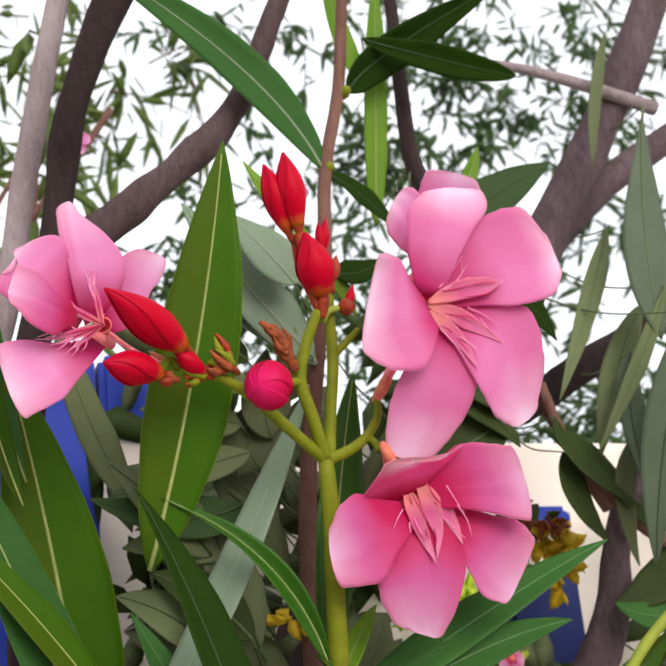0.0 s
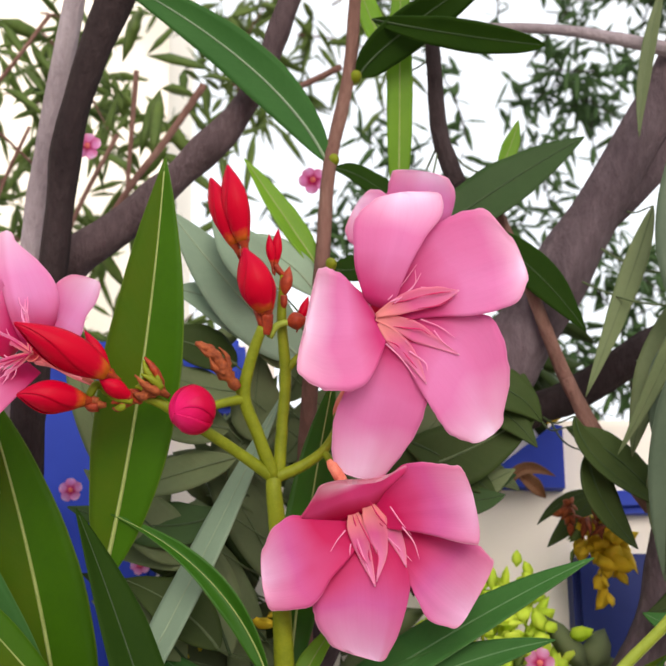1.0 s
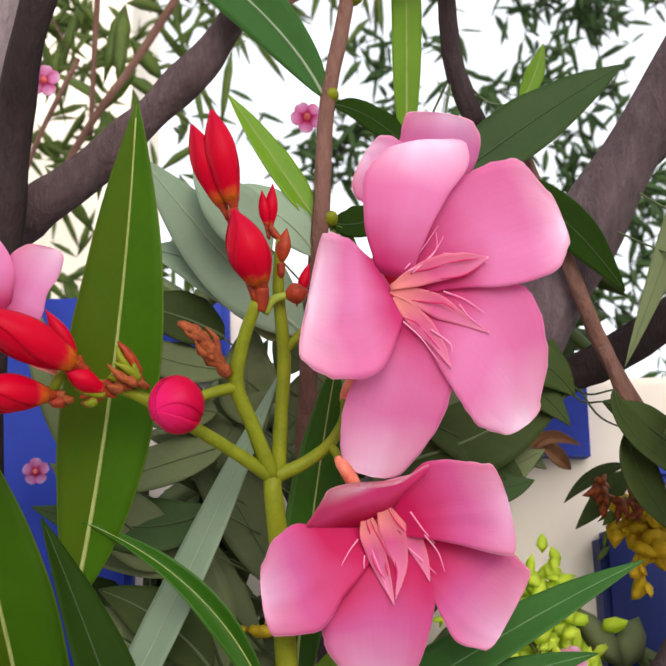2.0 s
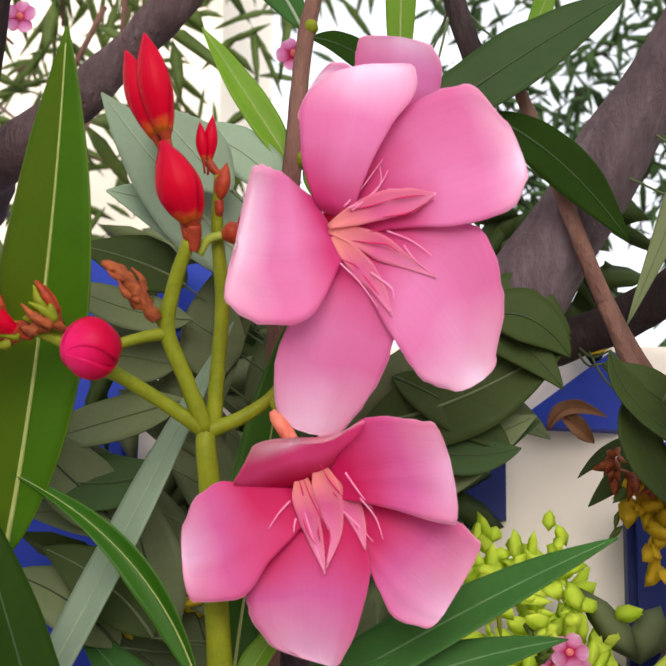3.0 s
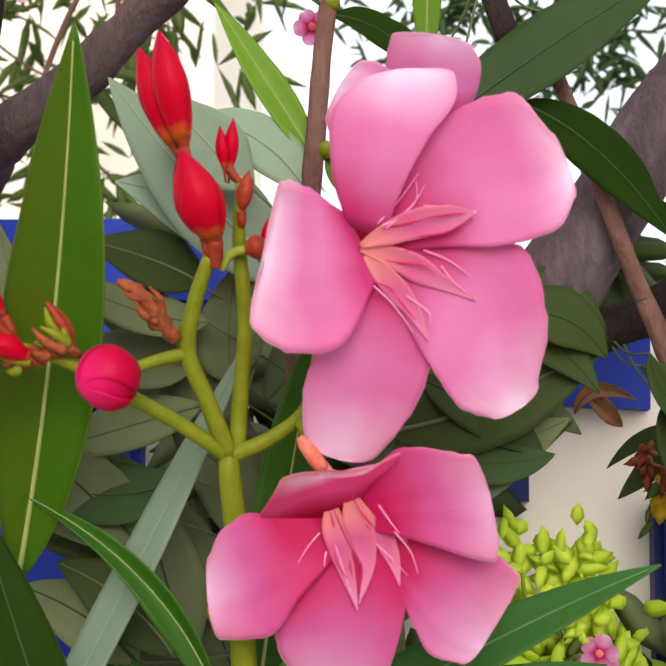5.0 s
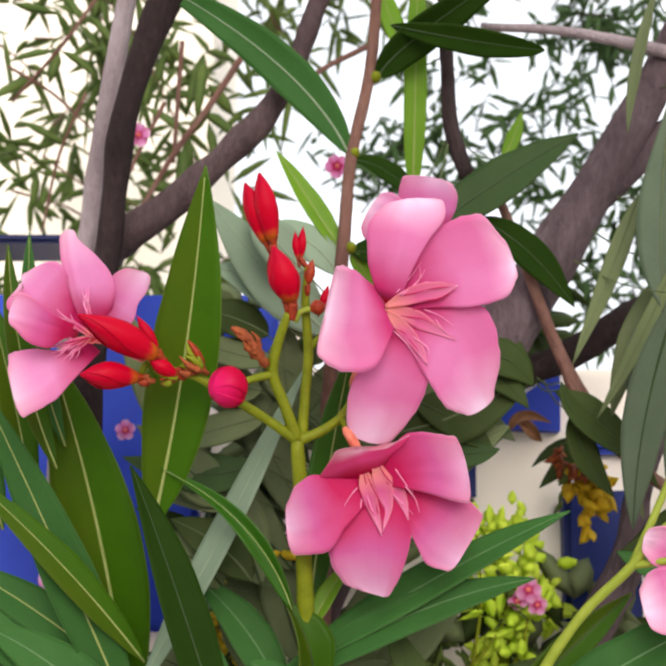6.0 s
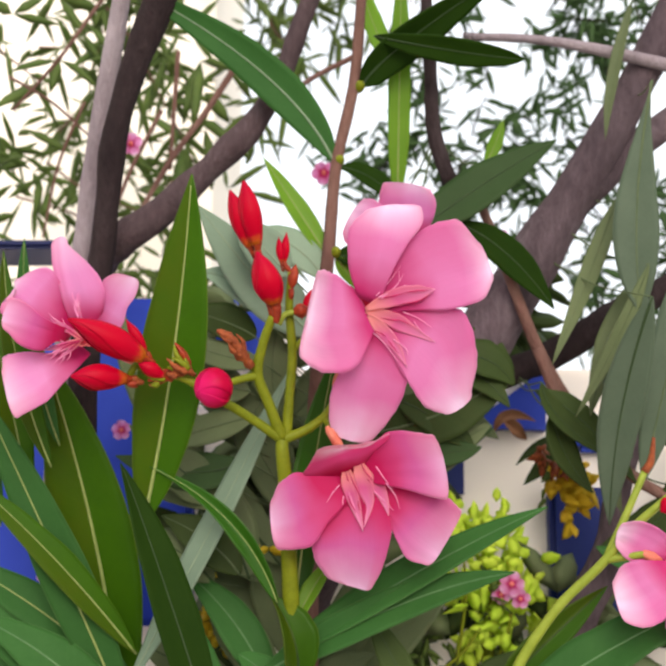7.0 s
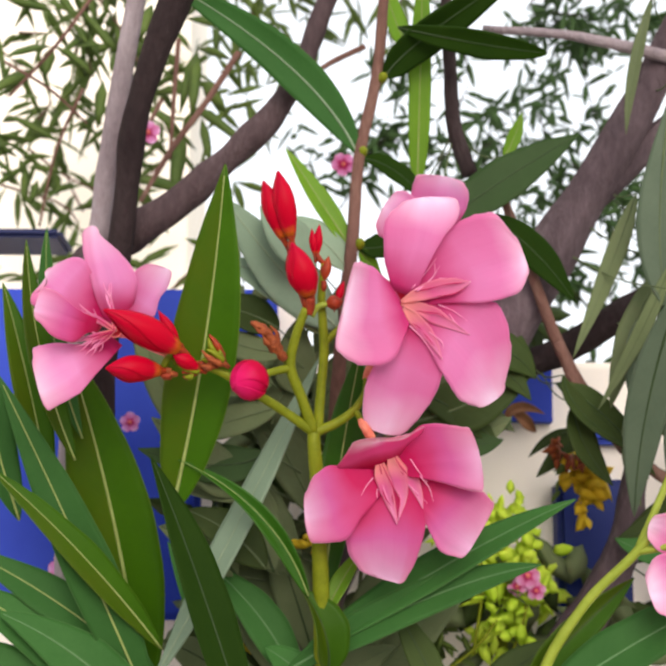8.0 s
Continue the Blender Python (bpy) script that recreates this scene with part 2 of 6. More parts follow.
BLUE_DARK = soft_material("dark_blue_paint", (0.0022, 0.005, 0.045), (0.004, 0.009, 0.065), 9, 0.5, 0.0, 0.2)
BLUE_MID = soft_material("deep_blue_paint", (0.004, 0.012, 0.10), (0.009, 0.022, 0.15), 9, 0.5, 0.0, 0.2)
LIME = soft_material("lime_leaf", (0.52, 0.74, 0.04), (0.80, 0.90, 0.14), 40, 0.6, 0.6)
YELLOW = soft_material("yellow_leaf", (0.60, 0.40, 0.015), (0.84, 0.66, 0.05), 40, 0.5, 0.45)
DRY = soft_material("dry_leaf", (0.16, 0.07, 0.03), (0.34, 0.17, 0.09), 120, 0.7, 0.2, 0.5)
# ground out of view; its pale colour is chosen to bounce light upwards
BOUNCE_GROUND = soft_material("pale_bounce_ground", (0.30, 0.28, 0.25), (0.42, 0.395, 0.355), 3, 0.95, 0.0, 0.8)
CROWN = soft_material("crown_leaf", (0.020, 0.050, 0.014), (0.055, 0.105, 0.030), 60, 0.5, 0.25)
CROWN_LIGHT = soft_material("crown_leaf_light", (0.05625, 0.1, 0.02), (0.1375, 0.1938, 0.04375), 60, 0.5, 0.4)


# ---- builders ----
def part(name, bm, material, parent, label=""):
    me = bpy.data.meshes.new(name)
    bm.to_mesh(me)
    bm.free()
    me.materials.append(material)
    for f in me.polygons:
        f.use_smooth = True
    ob = new(name, me)
    if parent is not None:
        ob.parent = parent
        at = parent.matrix_world.translation if parent.parent is None else parent.parent.matrix_world.translation
        ob.matrix_parent_inverse = Matrix.Translation(-at) if parent.parent is None else Matrix.Identity(4)
    return tagged(ob, label)


def thing(name, label, category, base, group="", kind=""):
    ob = new(name)
    ob.empty_display_size = 0.01
    ob.location = base
    ob.matrix_world = Matrix.Translation(base)
    return tagged(ob, label, category, group, kind)


def spline(points, steps):
    """A smooth line through the points that doesn't overshoot where they lie far apart: centripetal Catmull-Rom."""
    p = [Vector(q) for q in points]
    p = [2 * p[0] - p[1], *p, 2 * p[-1] - p[-2]]
    out = []
    for i in range(1, len(p) - 2):
        a, b, c, d = p[i - 1 : i + 3]
        t0 = 0.0
        t1 = t0 + max((b - a).length, 1e-6) ** 0.5
        t2 = t1 + max((c - b).length, 1e-6) ** 0.5
        t3 = t2 + max((d - c).length, 1e-6) ** 0.5
        for k in range(steps):
            t = t1 + (t2 - t1) * k / steps
            e, f, g = a.lerp(b, (t - t0) / (t1 - t0)), b.lerp(c, (t - t1) / (t2 - t1)), c.lerp(d, (t - t2) / (t3 - t2))
            h, m = e.lerp(f, (t - t0) / (t2 - t0)), f.lerp(g, (t - t1) / (t3 - t1))
            out.append(h.lerp(m, (t - t1) / (t2 - t1)))
    return [*out, p[-2]]


def tube(points, radii, sides=10, steps=6, rough=0.0, seed=0):
    """A tapering round stem through the points; rough: how far its skin swells and sinks."""
    line = spline(points, steps)
    rs = [float(r) for r in np.interp(np.linspace(0, 1, len(line)), np.linspace(0, 1, len(radii)), radii)]
    bm = bmesh.new()
    uvl = bm.loops.layers.uv.new("UVMap")
    rings, side = [], None
    for i, c in enumerate(line):
        ahead = (line[min(i + 1, len(line) - 1)] - line[max(i - 1, 0)]).normalized()
        if side is None:
            side = ahead.orthogonal().normalized()
        side = (side - ahead * side.dot(ahead)).normalized()
        other = ahead.cross(side)
        ring = []
        for k in range(sides):
            a = 2 * math.pi * k / sides
            way = side * math.cos(a) + other * math.sin(a)
            r = rs[i] * (1 + rough * noise.noise((c + way * rs[i]) * (0.7 / max(rs[0], 1e-4)) + Vector((seed, 0, 0))))
            ring.append(bm.verts.new(c + way * r))
        rings.append(ring)
    for i, (a, b) in enumerate(zip(rings, rings[1:])):
        for k in range(sides):
            f = bm.faces.new((a[k], a[(k + 1) % sides], b[(k + 1) % sides], b[k]))
            for lp, (uu, vv) in zip(f.loops, ((k, i), (k + 1, i), (k + 1, i + 1), (k, i + 1))):
                lp[uvl].uv = (uu / sides, vv / (len(rings) - 1))
    for ring in (rings[0][::-1], rings[-1]):
        bm.faces.new(ring)
    return bm


def sheet(place, nu, nv, thick):
    """A thin curved blade with two skins and a closed rim; place(u, v) with u from -1 to 1, v from 0 to 1 gives point and normal."""
    bm = bmesh.new()
    uvl = bm.loops.layers.uv.new("UVMap")
    skins = []
    for way in (0.5, -0.5):
        skins.append([[None] * (nu + 1) for _ in range(nv + 1)])
        for j in range(nv + 1):
            for i in range(nu + 1):
                q, nrm = place(2 * i / nu - 1, j / nv)
                skins[-1][j][i] = bm.verts.new(q + nrm * thick * way)
    where = {}
    for s in skins:
        for j in range(nv + 1):
            for i in range(nu + 1):
                where[s[j][i]] = (i / nu, j / nv)

    def face(*vs):
        f = bm.faces.new(vs)
        for lp in f.loops:
            lp[uvl].uv = where[lp.vert]

    a, b = skins
    for j in range(nv):
        for i in range(nu):
            face(a[j][i], a[j][i + 1], a[j + 1][i + 1], a[j + 1][i])
            face(b[j][i + 1], b[j][i], b[j + 1][i], b[j + 1][i + 1])
        face(b[j][0], a[j][0], a[j + 1][0], b[j + 1][0])
        face(a[j][nu], b[j][nu], b[j + 1][nu], a[j + 1][nu])
    for i in range(nu):
        face(a[0][i + 1], a[0][i], b[0][i], b[0][i + 1])
        face(a[nv][i], a[nv][i + 1], b[nv][i + 1], b[nv][i])
    return bm


def bowed(a, m, b):
    """A line from a to b that passes m half-way, and its direction."""
    a, m, b = Vector(a), Vector(m), Vector(b)
    c = 2 * m - 0.5 * (a + b)
    return (lambda v: (1 - v) ** 2 * a + 2 * v * (1 - v) * c + v * v * b), (lambda v: (2 * (1 - v) * (c - a) + 2 * v * (b - c)).normalized())


def leaf(parent, base, middle, tip, width, material, face=(0, -1, 0.25), fold=0.10, twist=0.0, peak=0.85, rib=RIB, label="", seed=0, rounded=0.85):
    """A long narrow leaf with a raised midrib on its face; width in millimetres."""
    line, ahead = bowed(base, middle, tip)
    w = width / 2000
    rnd = Vector((seed * 7.3 + width, 0, 0))

    def frame_at(v):
        t = ahead(v)
        n = Vector(face)
        n = (n - t * n.dot(t)).normalized()
        n = Matrix.Rotation(radians(twist) * (v - 0.3), 3, t) @ n
        return t, n, t.cross(n)

    def place(u, v):
        t, n, s = frame_at(v)
        half = w * max(math.sin(math.pi * min(max(v, 0.004), 0.996) ** peak), 0.0) ** rounded
        wob = noise.noise(Vector((v * 7, u * 1.5, 0)) + rnd)
        edge = abs(u) ** 1.3
        return line(v) + s * (u * half * (1 + 0.05 * wob)) + n * (edge * fold * half * 2 + 0.10 * half * wob * abs(u)), n

    ob = part("leaf", sheet(place, 8, 26, 0.00035), material, parent, label)
    pts = [line(v) + frame_at(v)[1] * 0.00022 for v in (0.0, 0.12, 0.24, 0.36, 0.48, 0.6, 0.72, 0.84, 0.97)]
    part("midrib", tube(pts, [w * 0.05 + 0.0001, w * 0.036, w * 0.014 + 0.00004], 6, 3), rib, ob, "pale raised midrib")
    return ob


PETAL_STEPS = (0.0, 0.2, 0.4, 0.6, 0.8, 0.93)


def petal_half(widths, v):
    """Half the width of a petal's side at v, from its six widths; the end is rounded off."""
    if v >= 0.93:
        return widths[-1] * math.sqrt(max(1 - ((v - 0.93) / 0.07) ** 2, 0.0))
    k = max(i for i in range(5) if PETAL_STEPS[i] <= v)
    slope = np.gradient(widths, PETAL_STEPS)
    h = PETAL_STEPS[k + 1] - PETAL_STEPS[k]
    t = (v - PETAL_STEPS[k]) / h
    return float((2 * t**3 - 3 * t * t + 1) * widths[k] + (t**3 - 2 * t * t + t) * h * slope[k] + (3 * t * t - 2 * t**3) * widths[k + 1] + (t**3 - t * t) * h * slope[k + 1])


def petal(flower, base, middle, tip, left, right, face=(0, -1, -0.1), cup=0.06, ruffle=0.03, seed=0, curl=0.0, material=None, ragged=1.0):
    """A broad petal, narrow where it leaves the throat; left and right: half widths in millimetres along its two sides."""
    line, ahead = bowed(base, middle, tip)
    size, w = (Vector(tip) - Vector(base)).length, (max(left) + max(right)) / 2000
    rnd = Vector((seed * 3.1, seed * 17.0, 0))

    def place(u, v):
        v = 1 - (1 - v) ** 1.6
        t = ahead(v)
        n = Vector(face)
        n = (n - t * n.dot(t)).normalized()
        s = t.cross(n)
        half = petal_half(right if u > 0 else left, v) / 1000
        g = min(half / w, 1.0)
        wob = noise.noise(Vector((u * 1.7, v * 2.6, 0)) + rnd)
        rim = noise.noise(Vector((u * 5.5, v * 9, 3)) + rnd)
        nick = ragged * noise.noise(Vector((u * 12, v * 13, 7)) + rnd)
        pleat = noise.noise(Vector((u * 2.6, v * 0.8, 11)) + rnd)
        end = max(v - 0.3, 0) / 0.7
        lift = cup * w * 2 * (u * u - 0.3) * g * min(v * 2, 1) + ruffle * w * 2 * g * (wob * v + 0.6 * rim * v * v * abs(u) + 1.2 * pleat * v) - curl * w * 2 * max(abs(u) - 0.7, 0) * v
        return line(v) + t * (size * end * min(g * 1.4, 1) * (0.008 * rim + 0.007 * nick * (1 - v**4))) + s * (u * (1 + 0.04 * nick * v) * half) + n * lift, n

    return part("petal", sheet(place, 18, 22, 0.00026), material or PETAL, flower)


def even_petal(flower, base, middle, tip, width, face, seed, material=None):
    """A petal with two like sides; width in millimetres."""
    side = tuple(width / 2 * k for k in (0.42, 0.68, 0.88, 1.0, 0.92, 0.66))
    return petal(flower, base, middle, tip, side, side, face, 0.12, 0.05, seed, 0.0, material)


def crown_scale(flower, points, widths, seed, face=(0, -1, -0.15)):
    """A scale of the inner crown, peach at the mouth and drawn out to a ragged point; widths in millimetres along its line."""
    line, sizes = spline(points, 6), spline([(w, k, 0) for k, w in enumerate(widths)], 6)
    rnd = Vector((seed * 5.7, 0, 2))

    def place(u, v):
        k = min(int(v * (len(line) - 1)), len(line) - 2)
        t = (line[k + 1] - line[k]).normalized()
        n = Vector(face)
        n = (n - t * n.dot(t)).normalized()
        half = max(sizes[k].lerp(sizes[k + 1], v * (len(line) - 1) - k).x, 0.05) / 2000
        rag = 1 + 0.22 * noise.noise(Vector((u, v * 6, 0)) + rnd) * v
        lift = half * (0.16 * u * u + 0.10 * noise.noise(Vector((u * 2, v * 3, 5)) + rnd))
        return line[k].lerp(line[k + 1], v * (len(line) - 1) - k) + t.cross(n) * u * half * rag + n * lift, n

    return part("crown_scale", sheet(place, 8, 20, 0.00012), CROWN_SCALE, flower)


def crown_stripe(flower, points):
    """A dark nectar line on the crown."""
    part("stripe", tube(points, [0.00006, 0.00016, 0.00015, 0.00005], 6, 5), STRIPE, flower)


def crown_thread(flower, points):
    """A fine thread at the end of a crown scale."""
    part("fringe_thread", tube(points, [0.00017, 0.00013, 0.00006], 6, 5), FRINGE, flower)


def turned(axis, start, profile, sides=14, flutes=0, deep=0.0):
    """A round body along axis from start: profile of (distance, radius) pairs; flutes: shallow folds round it."""
    ax = Vector(axis).normalized()
    side = ax.orthogonal().normalized()
    other = ax.cross(side)
    bm = bmesh.new()
    uvl = bm.loops.layers.uv.new("UVMap")
    total = profile[-1][0] - profile[0][0]
    rings = []
    for d, r in profile:
        c = Vector(start) + ax * d
        ring = []
        for k in range(sides):
            a = 2 * math.pi * k / sides
            rr = r * (1 - deep * (0.5 + 0.5 * math.cos(flutes * (a + 1.2 * d / total)))) if flutes else r
            ring.append(bm.verts.new(c + (side * math.cos(a) + other * math.sin(a)) * rr))
        rings.append(ring)
    for i, (a, b) in enumerate(zip(rings, rings[1:])):
        for k in range(sides):
            f = bm.faces.new((a[k], a[(k + 1) % sides], b[(k + 1) % sides], b[k]))
            for lp, (uu, j) in zip(f.loops, ((k, i), (k + 1, i), (k + 1, i + 1), (k, i + 1))):
                lp[uvl].uv = (uu / sides, (profile[j][0] - profile[0][0]) / total)
    bm.faces.new(rings[0][::-1])
    bm.faces.new(rings[-1])
    return bm


def bud(parent, base, tip, width, material=BUD, label="", fat=0.45, point=1.0, sepals=True):
    """A closed flower bud, wound like a furled umbrella, in a small cup of sepals; width in millimetres."""
    a, b = Vector(base), Vector(tip)
    ax, size, w = (b - a).normalized(), (b - a).length, width / 2000
    prof = []
    for i in range(15):
        v = i / 14
        r = math.sin(math.pi * min(v / fat, 1.0) / 2) ** 0.8 if v < fat else math.cos(math.pi / 2 * (v - fat) / (1 - fat)) ** point
        prof.append((v * size, max(w * (0.25 * (1 - v) ** 4 + r * (1 - 0.25 * (1 - v) ** 4)), w * 0.03)))
    ob = part("bud", turned(ax, a, prof, 20, 3 if point >= 1 else 5, 0.07 if point >= 1 else 0.025), material, parent, label)
    if width > 5.5:
        side = ax.orthogonal().normalized()
        other = ax.cross(side)
        for turn in (0.4, 3.4) if point >= 1 else (0.3, 2.4, 4.5):

            def place(u, v, turn=turn):
                v = 0.06 + 0.93 * v
                ang = turn + 1.25 * v + u * (1.1 - 0.45 * v)
                r = float(np.interp(v * size, [q[0] for q in prof], [q[1] for q in prof])) + w * (0.065 if point >= 1 else 0.03) * math.sin(math.pi * v) ** 0.5 * (0.55 + 0.45 * u)
                way = side * math.cos(ang) + other * math.sin(ang)
                return a + ax * v * size + way * r, way

            part("outer_petal", sheet(place, 10, 14, 0.00022), material, ob)
    if sepals:
        cup = [(-0.0022, w * 0.16), (-0.0012, w * 0.2), (size * 0.02, w * 0.33), (size * 0.06, w * 0.47), (size * 0.10, w * 0.52)]
        part("calyx", turned(ax, a, cup, 15, 5, 0.12), SEPAL, ob, "rust red calyx")
    return ob


def husk(parent, base, tip, width, label, count=5, seed=0):
    """An empty calyx: small pointed husks that flare from a stub."""
    rr = random.Random(seed)
    a, b = Vector(base), Vector(tip)
    ax, size, w = (b - a).normalized(), (b - a).length, width / 2000
    ob = part("husk", turned(ax, a, [(-0.001, w * 0.35), (size * 0.2, w * 0.6), (size * 0.45, w * 0.75), (size * 0.5, w * 0.5)], 12, 5, 0.2), WILTED, parent, label)
    side = ax.orthogonal().normalized()
    for k in range(count):
        way = Matrix.Rotation(k * 2 * math.pi / count + rr.uniform(-0.3, 0.3), 3, ax) @ side
        ln = size * rr.uniform(0.8, 1.15)
        pts = [a + ax * size * 0.2 + way * w * 0.4, a + ax * ln * 0.6 + way * w * rr.uniform(0.45, 0.7), a + ax * ln + way * w * rr.uniform(0.1, 0.5)]
        part("sepal", tube(pts, [w * 0.45, w * 0.5, w * 0.12], 8, 4, 0.35, seed + k), (SEPAL, WILTED, STEM)[(k + seed) % 3], ob)
    return ob


def throat(flower, centre, face, radius, depth, stalk, rng, lobes, lift=0.25, threads=4):
    """The funnel of a flower behind its petals, with a fringe of threads, peach lobes and dark stripes, and the tube down to its stalk."""
    c, n = Vector(centre), Vector(face).normalized()
    side = n.orthogonal().normalized()
    other = n.cross(side)
    rings = [(0.0, radius), (-0.25, radius * 0.86), (-0.55, radius * 0.62), (-0.8, radius * 0.4), (-1.0, radius * 0.26)]
    bm = bmesh.new()
    uvl = bm.loops.layers.uv.new("UVMap")
    sides = 20
    skins = []
    for thick in (0.0, 0.0003):
        vs = []
        for d, r in rings:
            vs.append([bm.verts.new(c + n * d * depth + (side * math.cos(2 * math.pi * k / sides) + other * math.sin(2 * math.pi * k / sides)) * (r + thick)) for k in range(sides)])
        for i, (a, b) in enumerate(zip(vs, vs[1:])):
            for k in range(sides):
                f = bm.faces.new((a[k], a[(k + 1) % sides], b[(k + 1) % sides], b[k]))
                for lp in f.loops:
                    lp[uvl].uv = (k / sides, 0.8 - 0.2 * i)
        skins.append(vs)
    for i in (0, -1):
        for k in range(sides):
            bm.faces.new((skins[0][i][k], skins[0][i][(k + 1) % sides], skins[1][i][(k + 1) % sides], skins[1][i][k]))
    bmesh.ops.recalc_face_normals(bm, faces=bm.faces)
    part("throat", bm, THROAT, flower, "peach funnel of the flower")
    back = c - n * depth
    part("flower_tube", tube([back + n * 0.0004, back.lerp(Vector(stalk), 0.5) + Vector((0, 0.003, 0)), stalk], [radius * 0.36, radius * 0.34, radius * 0.2], 10, 4), PEACH, flower, "pale salmon flower tube")
    down = (back - Vector(stalk)).normalized()
    part("calyx", turned(down, Vector(stalk) - down * 0.001, [(0, radius * 0.16), (0.0012, radius * 0.3), (0.003, radius * 0.35), (0.005, radius * 0.36), (0.0068, radius * 0.30)], 15, 5, 0.16), SALMON, flower, "salmon red calyx")
    # ragged scales of the crown that stands round the mouth, each drawn out into threads
    for k, (end, wide) in enumerate(lobes):
        end = Vector(end)
        way = (end - c) - n * (end - c).dot(n)
        far = way.length
        out = way.normalized()
        across = out.cross(n).normalized()
        up = n * far * lift
        mouth = c - out * radius * 0.3 + n * 0.00015 * k
        line = (mouth, c + way * 0.3 + up * 0.5, c + way * 0.58 + up * 0.8, c + way * 0.86 + up)
        crown_scale(flower, line, (wide * 0.45, wide * 0.9, wide * 0.75, 0.2), k + 40, n)
        crown_stripe(flower, [line[0] + n * 0.0003, line[1] + n * 0.0003, line[2] + n * 0.0002])
        for j in range(threads):
            v0 = rng.uniform(0.3, 0.8)
            o = rng.choice((-1, 1)) * (1 - v0) * 0.8
            s0 = c + way * v0 + up * v0 + across * wide * 0.0005 * o
            ln = far * rng.uniform(0.22, 0.5)
            bend = (across * rng.uniform(-1, 1) + n * rng.uniform(-0.1, 0.9)) * ln * 0.16
            s2 = s0 + (out + across * (o * 0.5 + rng.uniform(-0.25, 0.25))).normalized() * ln + bend * 0.4 - n * far * 0.03
            crown_thread(flower, [s0, s0.lerp(s2, 0.5) + bend, s2])


def foliage(name, parent, material, twigs, rng, spacing=0.004, long=0.011, wide=0.0016, label="", droop=0.3):
    """Many narrow leaves set along thin twigs, in one mesh; twigs are lines of points."""
    verts, faces = [], []
    for line in twigs:
        pts = spline(line, 5)
        gone = 0.0
        for a, b in zip(pts, pts[1:]):
            step = b - a
            gone += step.length
            while gone > spacing:
                gone -= spacing
                c = a.lerp(b, rng.random())
                for _ in range(rng.choice((1, 2, 3))):
                    d = (step.normalized() * rng.uniform(-0.2, 0.9) + Vector((rng.gauss(0, 1), rng.gauss(0, 0.7), rng.gauss(0, 1) - droop))).normalized()
                    s = d.cross(Vector((rng.gauss(0, 0.5), -1, rng.gauss(0, 0.5)))).normalized()
                    ln, w = long * rng.uniform(0.5, 1.25), wide * rng.uniform(0.6, 1.3)
                    up = d.cross(s) * w * 0.18
                    sag = Vector((0, 0, -ln * rng.uniform(0.0, 0.25)))
                    i = len(verts)
                    m1, m2 = c + d * ln * 0.35, c + d * ln * 0.7 + sag * 0.4
                    verts += [c, m1 + s * w / 2, m1 + up, m1 - s * w / 2, m2 + s * w * 0.4, m2 + up, m2 - s * w * 0.4, c + d * ln + sag, m1 - up * 0.6, m2 - up * 0.6]
                    faces += [(i, i + 1, i + 2), (i, i + 2, i + 3), (i + 1, i + 4, i + 5, i + 2), (i + 2, i + 5, i + 6, i + 3), (i + 4, i + 7, i + 5), (i + 5, i + 7, i + 6)]
                    faces += [(i, i + 8, i + 1), (i, i + 3, i + 8), (i + 1, i + 8, i + 9, i + 4), (i + 8, i + 3, i + 6, i + 9), (i + 4, i + 9, i + 7), (i + 9, i + 6, i + 7)]
    me = bpy.data.meshes.new(name)
    me.from_pydata([tuple(v) for v in verts], [], faces)
    me.materials.append(material)
    for f in me.polygons:
        f.use_smooth = True
    ob = new(name, me)
    ob.parent = parent
    ob.matrix_parent_inverse = Matrix.Translation(-parent.matrix_world.translation)
    return tagged(ob, label, kind="stuff")


def spray(start, way, length, rng, count, spread=0.5, jitter=0.5):
    """Twigs that fan out from a limb."""
    out = []
    for _ in range(count):
        s = Vector(start) + Vector((rng.gauss(0, 1), rng.gauss(0, 0.4), rng.gauss(0, 1))) * spread * length
        d = (Vector(way) + Vector((rng.gauss(0, 1), rng.gauss(0, 0.5), rng.gauss(0, 1))) * jitter).normalized()
        ln = length * rng.uniform(0.5, 1.2)
        mid = s + d * ln * 0.5 + Vector((rng.gauss(0, 1), 0, rng.gauss(0, 1))) * ln * 0.12
        out.append([s, mid, s + d * ln + Vector((0, 0, -ln * 0.15))])
    return out


def slab(name, a, b, depth, material, parent=None, label="", lip=0.0):
    """An upright block between two opposite corners of its front face, going back by depth, with softened edges."""
    x0, x1 = sorted((a[0], b[0]))
    z0, z1 = sorted((a[2], b[2]))
    bm = bmesh.new()
    bmesh.ops.create_cube(bm, size=1)
    bmesh.ops.transform(bm, matrix=Matrix.Translation(((x0 + x1) / 2, a[1] + depth / 2 - lip, (z0 + z1) / 2)) @ Matrix.Diagonal((x1 - x0, depth, z1 - z0, 1)), verts=bm.verts)
    bmesh.ops.bevel(bm, geom=bm.edges, offset=min(0.002, depth / 4), segments=2, affect="EDGES")
    ob = part(name, bm, material, parent, label)
    for f in ob.data.polygons:
        f.use_smooth = False
    return ob


# ---- ground and walls ----
# unseen ground, pale so that it brightens undersides of petals and leaves
ground_bm = bmesh.new()
bmesh.ops.create_grid(ground_bm, x_segments=40, y_segments=40, size=150)
ground = tagged(part("ground", ground_bm, BOUNCE_GROUND, None), "unseen ground, made pale to bounce light upwards", "ground", kind="structure")

